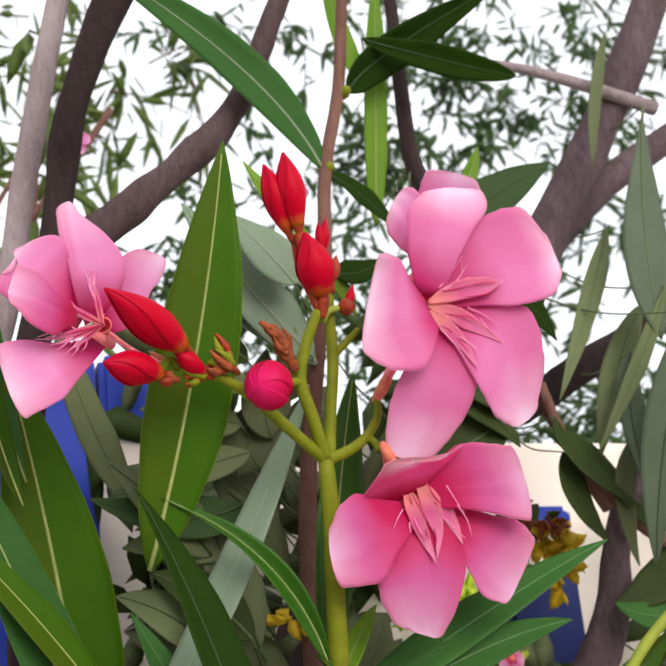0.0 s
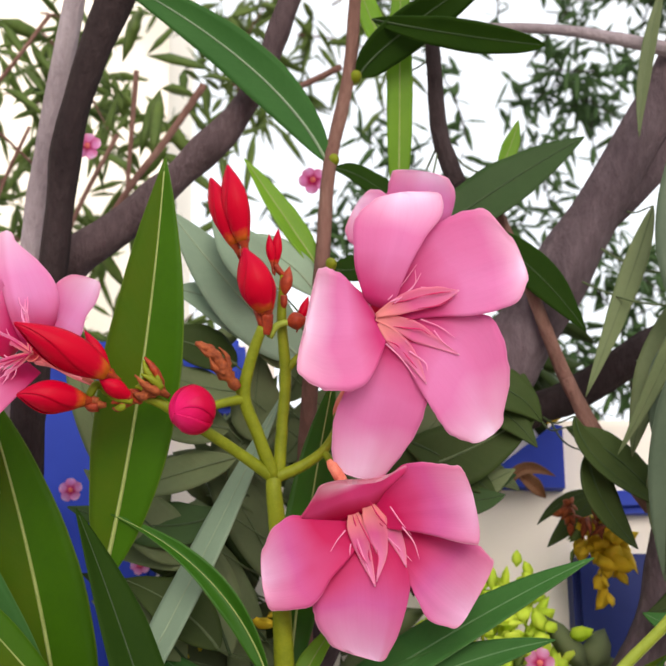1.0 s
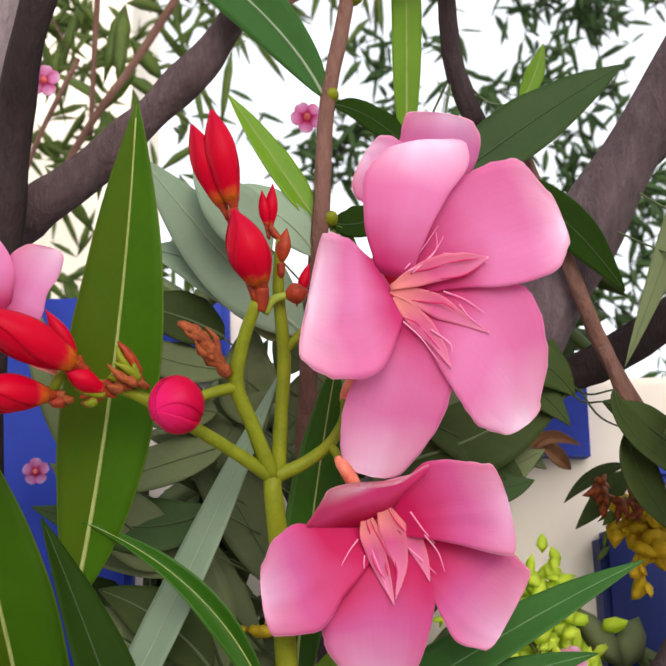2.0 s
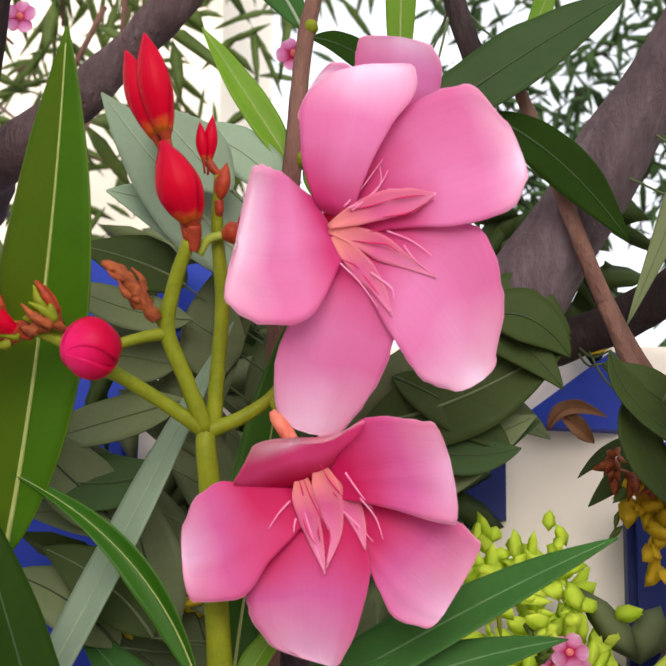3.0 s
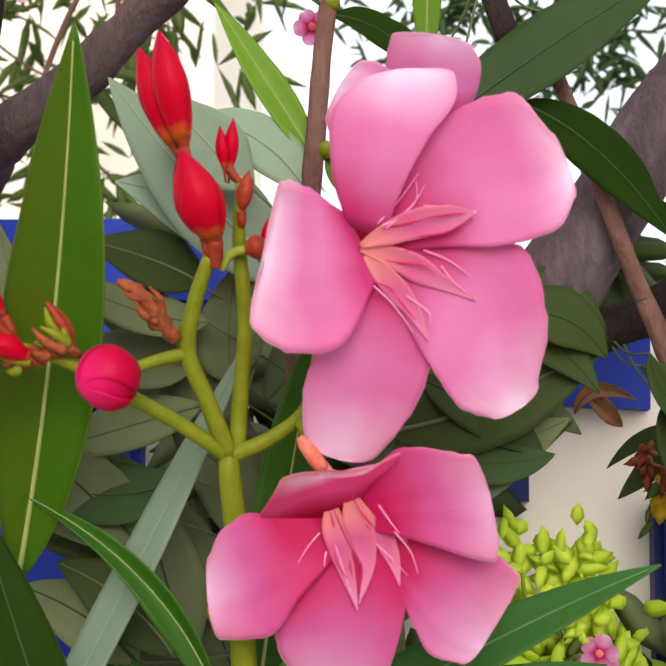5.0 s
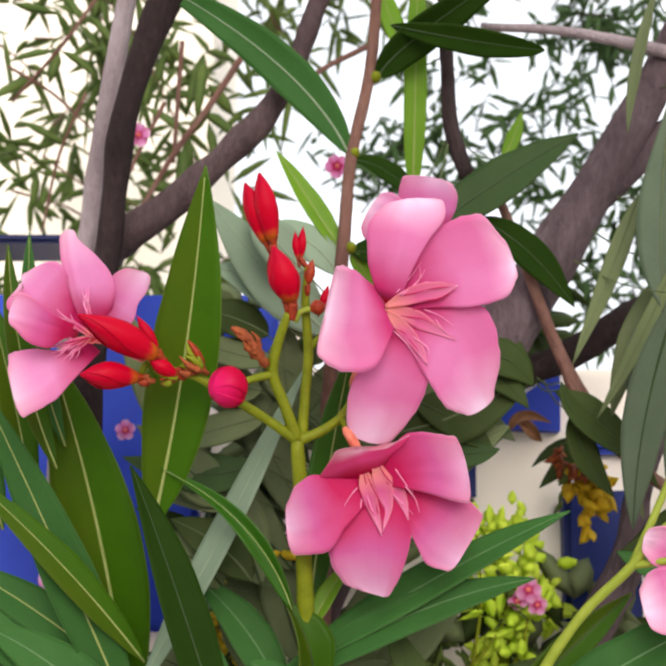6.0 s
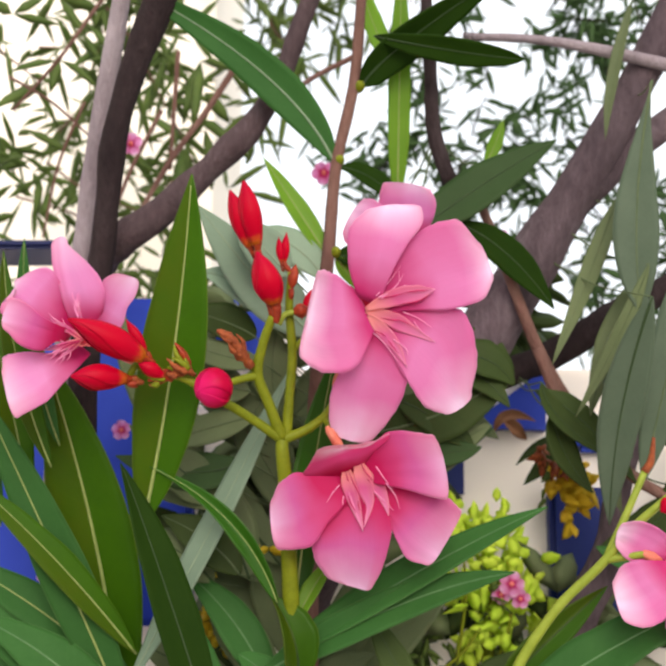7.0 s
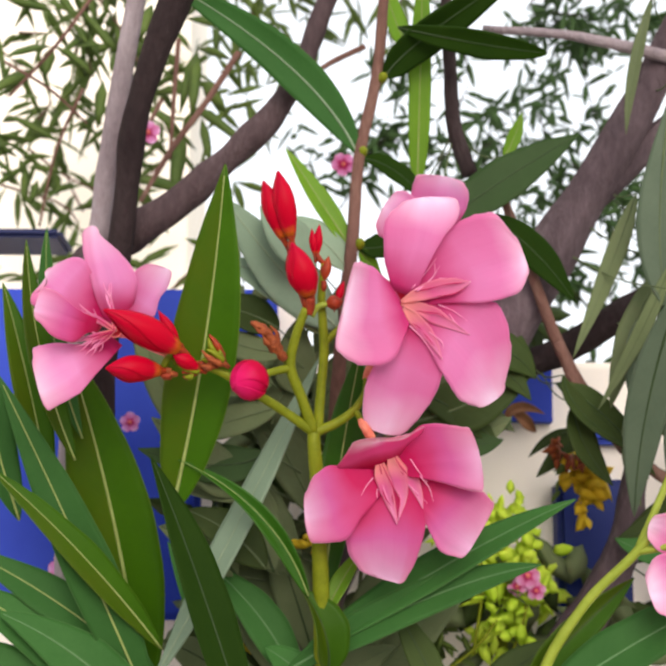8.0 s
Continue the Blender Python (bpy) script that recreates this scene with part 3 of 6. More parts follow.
wall = tagged(slab("wall_garden", (-3.0, 0.3010, 1.1812), (-0.0251, 0.3010, 0.0), 0.05, CREAM), "low garden wall in cream render with blue panels", "wall", kind="structure")
wall_low = tagged(slab("wall_court", (-0.0246, 0.3010, 0.0), (4.0, 0.3010, 1.1569), 0.05, CREAM), "low cream courtyard wall with blue panels", "wall", kind="structure")
slab("blue_panel", (-0.2168, 0.3010, 1.1800), (-0.0582, 0.3010, 1.0708), 0.012, BLUE, wall, "bright blue painted panel", 0.008)
slab("blue_panel", (-0.0572, 0.3010, 1.1802), (-0.0331, 0.3010, 1.1581), 0.012, BLUE, wall, "bright blue painted panel", 0.008)
slab("dark_panel", (0.0195, 0.3010, 1.1330), (0.0315, 0.3010, 1.1122), 0.012, BLUE_MID, wall_low, "deep blue painted panel", 0.006)
slab("dark_panel", (0.0588, 0.3010, 1.1160), (0.0830, 0.3010, 1.0708), 0.014, BLUE_MID, wall_low, "deep blue painted panel", 0.010)
slab("blue_panel", (0.0686, 0.3010, 1.1348), (0.0860, 0.3010, 1.1282), 0.010, BLUE, wall_low, "bright blue painted rail", 0.006)
house = tagged(slab("house_wall", (-4.0, 0.501, 2.8), (-0.0790, 0.501, 0.0), 0.15, HOUSE), "tall cream rendered house wall", "wall", kind="structure")
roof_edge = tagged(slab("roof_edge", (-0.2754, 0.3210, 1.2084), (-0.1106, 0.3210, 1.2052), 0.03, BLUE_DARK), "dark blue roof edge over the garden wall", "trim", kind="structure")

awn = bmesh.new()
corners = [Vector(q) for q in ((0.0326, 0.2950, 1.1364), (0.0588, 0.2950, 1.1353), (0.0590, 0.2950, 1.1536), (0.0565, 0.2950, 1.1541))]
front = [awn.verts.new(q) for q in corners]
back = [awn.verts.new(q + Vector((0, 0.008, 0))) for q in corners]
awn.faces.new(front)
awn.faces.new(back[::-1])
for i in range(4):
    awn.faces.new((front[i], back[i], back[(i + 1) % 4], front[(i + 1) % 4]))
bmesh.ops.recalc_face_normals(awn, faces=awn.faces)
awning = part("blue_panel", awn, BLUE, wall_low, "bright blue sloping panel")
for f in awning.data.polygons:
    f.use_smooth = False

# ---- the flowering shoot ----
rng = random.Random(4)
NODE = Vector((-0.0226, 0.2010, 1.1200))
shoot = thing("flowering_oleander", "oleander shoot with pink flowers and red buds", "shrub", (-0.0199, 0.2359, 0.0))
foot = shoot.location.copy()
part("stem", tube([foot - Vector((0, 0, 0.03)), foot + Vector((0, 0, 0.5)), (-0.0194, 0.2207, 1.0457), (-0.0205, 0.2111, 1.0795), (-0.0217, 0.2037, 1.1074), NODE - Vector((0, 0, 0.0022)), NODE + Vector((0, 0.0002, 0.0010)), NODE + Vector((0.0001, 0.0006, 0.0042))], [0.00404, 0.00364, 0.00263, 0.00232, 0.00196, 0.0018, 0.0016, 0.0005], 12, 8, 0.05), STEM, shoot, "green fleshy stem")
part("stem", tube([foot - Vector((0.01, 0, 0.03)), foot + Vector((-0.02, 0, 0.6)), (-0.0634, 0.2243, 1.0120), (-0.0650, 0.2171, 1.0479), (-0.0661, 0.2170, 1.0523)], [0.00302, 0.00302, 0.00202, 0.00181, 0.00121], 10, 8, 0.05), STEM_DARK, shoot, "short green side stem")
part("stalk", tube([NODE, (-0.0308, 0.1971, 1.1253), (-0.0405, 0.1910, 1.1306), (-0.0481, 0.1890, 1.1348), (-0.0581, 0.1882, 1.1371)], [0.00145, 0.00129, 0.00124, 0.00114, 0.00093], 10, 6, 0.05), STEM, shoot)
part("stalk", tube([NODE, (-0.0261, 0.1973, 1.1293), (-0.0289, 0.1947, 1.1369), (-0.0271, 0.1921, 1.1456), (-0.0248, 0.1901, 1.1515)], [0.00164, 0.00143, 0.00143, 0.00128, 0.00113], 10, 6, 0.05), STEM, shoot)
part("stalk", tube([NODE + Vector((0.001, 0.001, 0)), (-0.0207, 0.1997, 1.1319), (-0.0199, 0.1977, 1.1420), (-0.0207, 0.1940, 1.1552), (-0.0202, 0.1914, 1.1639)], [0.00152, 0.00132, 0.00132, 0.00112, 0.00081], 10, 6, 0.05), STEM, shoot)
part("stalk", tube([NODE, (-0.0163, 0.2016, 1.1228), (-0.0116, 0.2029, 1.1265), (-0.0086, 0.2029, 1.1314), (-0.0084, 0.2030, 1.1359)], [0.00151, 0.00131, 0.00111, 0.00101, 0.00081], 10, 5, 0.05), STEM, shoot)
part("stalk", tube([(-0.0289, 0.1949, 1.1364), (-0.0329, 0.1931, 1.1352), (-0.0372, 0.1914, 1.1335)], [0.00123, 0.00103, 0.00093], 8, 5), STEM, shoot)
part("stalk", tube([(-0.0285, 0.1947, 1.1369), (-0.0297, 0.1945, 1.1380), (-0.0309, 0.1931, 1.1401)], [0.00113, 0.00102, 0.00082], 8, 5), STEM, shoot)
part("stalk", tube([(-0.0203, 0.1974, 1.1431), (-0.0169, 0.1968, 1.1465), (-0.0134, 0.1962, 1.1499)], [0.00101, 0.00091, 0.00071], 8, 5), STEM, shoot)
part("stalk", tube([(-0.0234, 0.1923, 1.1497), (-0.0218, 0.1919, 1.1522), (-0.0184, 0.1918, 1.1532)], [0.00082, 0.00082, 0.00072], 8, 4), STEM_LIGHT, shoot)
part("stalk", tube([(-0.0116, 0.2030, 1.1262), (-0.0103, 0.2015, 1.1242), (-0.0097, 0.2010, 1.1221)], [0.00091, 0.00091, 0.00091], 8, 4), STEM, shoot)

bud(shoot, (-0.0287, 0.1864, 1.1690), (-0.0324, 0.1819, 1.1865), 6.2, label="tall scarlet flower bud", fat=0.5)
bud(shoot, (-0.0305, 0.1882, 1.1690), (-0.0363, 0.1848, 1.1847), 5.6, label="tall scarlet flower bud", fat=0.5)
bud(shoot, (-0.0237, 0.1887, 1.1539), (-0.0287, 0.1831, 1.1674), 8.2, label="plump scarlet flower bud", fat=0.42)
bud(shoot, (-0.0220, 0.1910, 1.1660), (-0.0213, 0.1893, 1.1743), 2.6, label="small scarlet flower bud")
bud(shoot, (-0.0227, 0.1899, 1.1659), (-0.0234, 0.1886, 1.1728), 2.2, label="small scarlet flower bud")
bud(shoot, (-0.0202, 0.1923, 1.1594), (-0.0188, 0.1911, 1.1660), 3.0, SEPAL, label="small orange flower bud", sepals=False)
bud(shoot, (-0.0195, 0.1918, 1.1530), (-0.0150, 0.1918, 1.1538), 4.2, SEPAL, label="small orange flower bud", sepals=False)
bud(shoot, (-0.0167, 0.1937, 1.1534), (-0.0147, 0.1934, 1.1597), 2.2, label="thin scarlet flower bud")
bud(shoot, (-0.0566, 0.1834, 1.1387), (-0.0754, 0.1720, 1.1471), 7.8, label="long scarlet flower bud", fat=0.42)
bud(shoot, (-0.0617, 0.1851, 1.1339), (-0.0752, 0.1774, 1.1332), 6.8, label="plump scarlet flower bud", fat=0.5)
bud(shoot, (-0.0524, 0.1862, 1.1345), (-0.0592, 0.1825, 1.1381), 4.2, label="small scarlet flower bud", fat=0.5)
bud(shoot, (-0.0579, 0.1892, 1.1416), (-0.0633, 0.1873, 1.1502), 3.2, label="narrow dark red bud")
bud(shoot, (-0.0359, 0.1879, 1.1331), (-0.0427, 0.1801, 1.1296), 10.4, BALL, label="round crimson flower bud", fat=0.5, point=0.62, sepals=False)
for k, (a, b) in enumerate((((-0.0462, 0.1877, 1.1371), (-0.0498, 0.1855, 1.1429)), ((-0.0454, 0.1871, 1.1356), (-0.0511, 0.1844, 1.1390)), ((-0.0512, 0.1872, 1.1343), (-0.0571, 0.1860, 1.1352)), ((-0.0588, 0.1863, 1.1332), (-0.0626, 0.1861, 1.1336)))):
    husk(shoot, a, b, 3.6, "rust brown empty calyx", 4, k)
for a, b in (((-0.0566, 0.1874, 1.1370), (-0.0571, 0.1852, 1.1389)), ((-0.0518, 0.1880, 1.1346), (-0.0527, 0.1880, 1.1347)), ((-0.0560, 0.1892, 1.1373), (-0.0579, 0.1892, 1.1414))):
    part("stalk", tube([a, Vector(a).lerp(Vector(b), 0.5) + Vector((0, 0, 0.0004)), b], [0.0008, 0.0009, 0.0011], 8, 4), SEPAL, shoot, "rust red bud stalk")
for a, m, b, r in (((-0.0248, 0.1902, 1.1511), (-0.0270, 0.1882, 1.1608), (-0.0289, 0.1865, 1.1685), 0.0011), ((-0.0248, 0.1902, 1.1511), (-0.0279, 0.1908, 1.1615), (-0.0296, 0.1882, 1.1690), 0.0009), ((-0.0241, 0.1904, 1.1498), (-0.0238, 0.1898, 1.1515), (-0.0237, 0.1887, 1.1539), 0.0013), ((-0.0202, 0.1914, 1.1639), (-0.0211, 0.1912, 1.1648), (-0.0222, 0.1909, 1.1662), 0.0008), ((-0.0204, 0.1932, 1.1568), (-0.0202, 0.1926, 1.1578), (-0.0202, 0.1923, 1.1594), 0.0009)):
    part("stalk", tube([a, m, b], [r * 0.7, r * 0.95, r], 8, 5), SEPAL, shoot, "rust red bud stalk")
for k, (a, b, w) in enumerate((((-0.0556, 0.1866, 1.1364), (-0.0588, 0.1853, 1.1379), 4.4), ((-0.0484, 0.1870, 1.1356), (-0.0527, 0.1859, 1.1363), 4.2), ((-0.0535, 0.1870, 1.1336), (-0.0566, 0.1864, 1.1330), 3.6), ((-0.0468, 0.1873, 1.1365), (-0.0476, 0.1861, 1.1399), 3.2))):
    husk(shoot, a, b, w, "rust red bud scales", 3, k + 30)
part("stalk", tube([(-0.0581, 0.1882, 1.1371), (-0.0600, 0.1863, 1.1377), (-0.0617, 0.1867, 1.1350)], [0.00104, 0.00094, 0.00094], 8, 4), STEM, shoot)
part("wilted_bud", tube([(-0.0304, 0.1926, 1.1381), (-0.0319, 0.1914, 1.1402), (-0.0337, 0.1902, 1.1424), (-0.0355, 0.1888, 1.1449), (-0.0372, 0.1880, 1.1464), (-0.0392, 0.1874, 1.1472)], [0.00093, 0.00145, 0.00176, 0.00145, 0.00114, 0.00041], 12, 6, 0.6, 11), WILTED, shoot, "shrivelled rust red flower bud")
for k, (x0, x1, x2, r) in enumerate((((-0.0327, 0.1897, 1.1410), (-0.0351, 0.1887, 1.1420), (-0.0362, 0.1876, 1.1440), 0.0007), ((-0.0323, 0.1905, 1.1409), (-0.0324, 0.1891, 1.1443), (-0.0342, 0.1883, 1.1464), 0.0007), ((-0.0345, 0.1884, 1.1442), (-0.0368, 0.1874, 1.1446), (-0.0380, 0.1868, 1.1455), 0.0006))):
    part("wilted_tip", tube([x0, x1, x2], [r, r * 0.9, r * 0.2], 8, 5, 0.35, k), WILTED, shoot, "shrivelled rust red bud tip")

# flower with a broad open face
fa = part("flower", turned((0, 1, 0), (0.0020, 0.1901, 1.1526), [(0.004, 0.0015), (0.0075, 0.0012), (0.011, 0.0012)], 10), PEACH, shoot, "open pink oleander flower")
petal(fa, (0.0025, 0.1883, 1.1476), (-0.0001, 0.1896, 1.1352), (-0.0042, 0.1991, 1.1195), (3.0, 7.4, 10.7, 10.4, 8.7, 5.9), (3.2, 4.6, 6.0, 7.8, 7.7, 6.2), (0, -1, -0.2), 0.04, 0.022, 4, 0, PETAL, 2.2)
petal(fa, (0.0041, 0.1876, 1.1511), (0.0158, 0.1883, 1.1396), (0.0255, 0.1952, 1.1282), (4.2, 9.3, 15.4, 13.2, 8.9, 4.1), (3.2, 5.0, 6.8, 8.1, 8.3, 5.8), (0.1, -1, -0.15), 0.04, 0.022, 3, 0, PETAL, 2.0)
petal(fa, (0.0032, 0.1869, 1.1544), (0.0216, 0.1833, 1.1599), (0.0321, 0.1823, 1.1633), (5.0, 11.6, 14.4, 14.8, 12.9, 6.6), (3.0, 5.0, 7.4, 8.1, 7.3, 4.3), (0.06, -1, -0.12), 0.04, 0.022, 2, 0, PETAL, 1.0)
petal(fa, (0.0005, 0.1862, 1.1545), (0.0046, 0.1804, 1.1675), (0.0056, 0.1808, 1.1792), (3.2, 7.4, 9.2, 10.0, 8.5, 6.0), (3.0, 3.2, 4.2, 6.2, 9.2, 8.8), (-0.08, -1, -0.12), 0.04, 0.022, 1, 0.12, PETAL, 1.0)
petal(fa, (0.0007, 0.1868, 1.1515), (-0.0069, 0.1835, 1.1487), (-0.0152, 0.1851, 1.1496), (3.5, 7.7, 12.6, 13.3, 12.4, 10.5), (7.4, 9.8, 11.7, 12.7, 13.3, 13.0), (-0.12, -1, -0.15), 0.05, 0.022, 5, -0.12, PETAL, 1.5)
throat(fa, (0.0012, 0.1880, 1.1520), (-0.1, -1.0, -0.15), 0.0042, 0.0045, (-0.0084, 0.2031, 1.1354), rng, ())
for k, (line, widths) in enumerate((
    (((-0.0002, 0.18517, 1.1523), (0.0041, 0.18500, 1.1541), (0.0084, 0.18452, 1.1555), (0.0136, 0.18387, 1.1563), (0.0178, 0.18271, 1.1571)), (0.86, 3.61, 4.71, 4.12, 0.24)),
    (((-0.0002, 0.18585, 1.1519), (0.0041, 0.18609, 1.1509), (0.0084, 0.18647, 1.1490), (0.0127, 0.18690, 1.1466), (0.0179, 0.18737, 1.1440)), (1.02, 3.29, 4.12, 2.43, 0.16)),
    (((0.0005, 0.18604, 1.1509), (0.0031, 0.18642, 1.1482), (0.0057, 0.18671, 1.1451), (0.0085, 0.18690, 1.1415), (0.0105, 0.18687, 1.1374)), (0.94, 3.29, 3.6, 2.19, 0.16)),
)):
    crown_scale(fa, line, widths, k + 60)
for line in (
    ((0.0013, 0.18542, 1.1537), (0.0040, 0.18473, 1.1550), (0.0069, 0.18420, 1.1555), (0.0101, 0.18362, 1.1563)),
    ((0.0101, 0.18357, 1.1563), (0.0132, 0.18310, 1.1567), (0.0160, 0.18263, 1.1568)),
    ((0.0024, 0.18623, 1.1514), (0.0056, 0.18598, 1.1515), (0.0088, 0.18565, 1.1517)),
    ((0.0036, 0.18612, 1.1501), (0.0068, 0.18580, 1.1496), (0.0096, 0.18557, 1.1492), (0.0116, 0.18561, 1.1479)),
    ((0.0089, 0.18402, 1.1535), (0.0132, 0.18353, 1.1540), (0.0164, 0.18260, 1.1555)),
    ((0.0020, 0.18475, 1.1465), (0.0042, 0.18534, 1.1457), (0.0050, 0.18572, 1.1450)),
    ((0.0056, 0.18560, 1.1442), (0.0070, 0.18565, 1.1424), (0.0084, 0.18568, 1.1406)),
):
    crown_stripe(fa, line)
for line in (
    ((0.0025, 0.18441, 1.1556), (0.0054, 0.18419, 1.1587), (0.0089, 0.18349, 1.1634)),
    ((0.0039, 0.18421, 1.1548), (0.0069, 0.18452, 1.1576), (0.0085, 0.18434, 1.1593), (0.0098, 0.18346, 1.1614)),
    ((0.0031, 0.18419, 1.1551), (0.0061, 0.18462, 1.1568), (0.0085, 0.18436, 1.1593), (0.0085, 0.18335, 1.1622)),
    ((0.0013, 0.18697, 1.1514), (0.0043, 0.18654, 1.1492), (0.0069, 0.18627, 1.1460)),
    ((0.0019, 0.18536, 1.1460), (0.0049, 0.18584, 1.1431), (0.0082, 0.18656, 1.1386)),
    ((0.0070, 0.18611, 1.1445), (0.0105, 0.18657, 1.1418), (0.0107, 0.18645, 1.1402)),
    ((0.0096, 0.18606, 1.1517), (0.0135, 0.18619, 1.1501), (0.0171, 0.18643, 1.1475)),
    ((0.0124, 0.18612, 1.1492), (0.0141, 0.18647, 1.1469), (0.0161, 0.18668, 1.1452)),
    ((0.0097, 0.18428, 1.1584), (0.0132, 0.18378, 1.1579), (0.0176, 0.18358, 1.1562)),
):
    crown_thread(fa, line)

# the flower behind it
fd = part("flower", turned((0, 1, 0.2), (0.0048, 0.2009, 1.1662), [(0.0, 0.0015), (0.005, 0.0012), (0.011, 0.0012)], 10), PEACH, shoot, "pink oleander flower half hidden behind another")
petal(fd, (0.0096, 0.2010, 1.1757), (0.0108, 0.1928, 1.1813), (0.0119, 0.1871, 1.1869), (3.5, 6.3, 8.0, 7.9, 7.7, 7.5), (3.8, 6.2, 7.3, 7.7, 7.0, 5.8), (0, -1, -0.1), 0.06, 0.03, 6, 0, PETAL_PALE, 1.0)
petal(fd, (0.0062, 0.2000, 1.1726), (0.0010, 0.1935, 1.1763), (-0.0041, 0.1895, 1.1794), (3.0, 5.0, 6.5, 7.2, 7.2, 6.0), (3.0, 5.0, 6.2, 6.8, 6.6, 5.4), (-0.1, -1, 0), 0.06, 0.03, 7, 0, PETAL_PALE, 1.0)
even_petal(fd, (0.0059, 0.1997, 1.1635), (0.0140, 0.2010, 1.1585), (0.0229, 0.2020, 1.1544), 13.0, (0.1, -1, 0), 8)

# flower that nods a little
fb = part("flower", turned((0, 1, 0.3), (-0.0028, 0.2019, 1.1112), [(0.004, 0.0015), (0.0075, 0.0012), (0.011, 0.0012)], 10), PEACH, shoot, "open pink oleander flower nodding on its stalk")
petal(fb, (-0.0028, 0.1992, 1.1078), (0.0010, 0.1984, 1.0941), (-0.0005, 0.2040, 1.0806), (3.0, 5.0, 6.0, 4.6, 3.1, 1.9), (4.6, 9.7, 14.6, 15.3, 14.1, 11.2), (0, -1, -0.22), 0.04, 0.022, 14, 0, PETAL_DEEP, 1)
petal(fb, (0.0001, 0.1989, 1.1096), (0.0087, 0.1987, 1.0978), (0.0188, 0.2018, 1.0895), (3.4, 6.7, 10.0, 13.3, 13.7, 13.5), (3.0, 3.6, 2.0, 3.8, 5.4, 3.9), (0.1, -1, -0.15), 0.04, 0.022, 13, 0, PETAL_DEEP, 1.8)
petal(fb, (-0.0051, 0.1990, 1.1085), (-0.0154, 0.1956, 1.1011), (-0.0251, 0.1966, 1.0983), (3.0, 4.5, 5.9, 9.0, 8.5, 7.8), (3.0, 6.4, 9.8, 9.7, 8.2, 5.4), (-0.12, -1, -0.12), 0.04, 0.022, 15, 0, PETAL_DEEP, 1)
petal(fb, (-0.0014, 0.1984, 1.1119), (0.0085, 0.1938, 1.1121), (0.0200, 0.1908, 1.1140), (3.0, 6.4, 9.2, 9.2, 7.9, 6.8), (3.0, 4.0, 5.0, 6.7, 9.2, 10.7), (0.08, -1, -0.15), 0.04, 0.022, 12, 0, PETAL_DEEP, 1)
petal(fb, (-0.0030, 0.1984, 1.1117), (-0.0051, 0.1931, 1.1152), (-0.0058, 0.1900, 1.1164), (5.6, 10.1, 12.6, 10.3, 8.3, 7.1), (3.0, 6.0, 10.9, 12.2, 11.8, 9.5), (0, -1, -0.3), 0.02, 0.02, 11, 0.12, PETAL_RIM, 1)
throat(fb, (-0.0024, 0.1996, 1.1104), (0.0, -1.0, -0.25), 0.0040, 0.0035, (-0.0100, 0.1974, 1.1223), rng, ())
for k, (line, widths) in enumerate((
    (((-0.0055, 0.19841, 1.1128), (-0.0047, 0.19716, 1.1083), (-0.0035, 0.19774, 1.1040), (-0.0022, 0.19772, 1.1001), (-0.0009, 0.19689, 1.0956)), (1.45, 3.95, 3.38, 2.09, 0.16)),
    (((-0.0025, 0.19768, 1.1142), (-0.0010, 0.19670, 1.1099), (-0.0001, 0.19742, 1.1064), (0.0007, 0.19757, 1.1025), (-0.0006, 0.19666, 1.0966)), (1.77, 4.66, 4.18, 2.09, 0.16)),
    (((-0.0011, 0.19799, 1.1142), (0.0015, 0.19693, 1.1100), (0.0033, 0.19753, 1.1069), (0.0048, 0.19757, 1.1034), (0.0058, 0.19681, 1.0996)), (1.04, 2.89, 3.37, 2.01, 0.16)),
)):
    crown_scale(fb, line, widths, k + 70)
for line in (
    ((-0.0055, 0.19686, 1.1111), (-0.0049, 0.19723, 1.1089), (-0.0042, 0.19760, 1.1067)),
    ((-0.0048, 0.19678, 1.1113), (-0.0035, 0.19691, 1.1083), (-0.0022, 0.19697, 1.1058), (-0.0008, 0.19705, 1.1025)),
    ((-0.0018, 0.19496, 1.1136), (-0.0004, 0.19580, 1.1111), (0.0012, 0.19643, 1.1092), (0.0025, 0.19681, 1.1078)),
    ((-0.0002, 0.19696, 1.1097), (0.0004, 0.19674, 1.1090), (0.0010, 0.19652, 1.1083)),
    ((-0.0048, 0.19697, 1.1047), (-0.0040, 0.19699, 1.1026), (-0.0025, 0.19707, 1.1003)),
    ((-0.0022, 0.19726, 1.1034), (-0.0021, 0.19713, 1.1022), (-0.0018, 0.19704, 1.1009)),
    ((-0.0004, 0.19692, 1.1034), (-0.0002, 0.19693, 1.1013), (-0.0007, 0.19684, 1.0985)),
):
    crown_stripe(fb, line)
for line in (
    ((-0.0071, 0.19730, 1.1077), (-0.0088, 0.19652, 1.1056), (-0.0104, 0.19573, 1.1029)),
    ((0.0025, 0.19408, 1.1122), (0.0050, 0.19516, 1.1087), (0.0070, 0.19606, 1.1064)),
    ((0.0020, 0.19733, 1.1060), (0.0052, 0.19766, 1.1030), (0.0071, 0.19775, 1.1010)),
    ((0.0050, 0.19511, 1.1080), (0.0075, 0.19649, 1.1049), (0.0087, 0.19768, 1.1014)),
    ((-0.0049, 0.19755, 1.1067), (-0.0032, 0.19748, 1.1016), (-0.0010, 0.19734, 1.0956)),
    ((-0.0060, 0.19702, 1.1047), (-0.0062, 0.19672, 1.1035), (-0.0062, 0.19644, 1.1023)),
):
    crown_thread(fb, line)

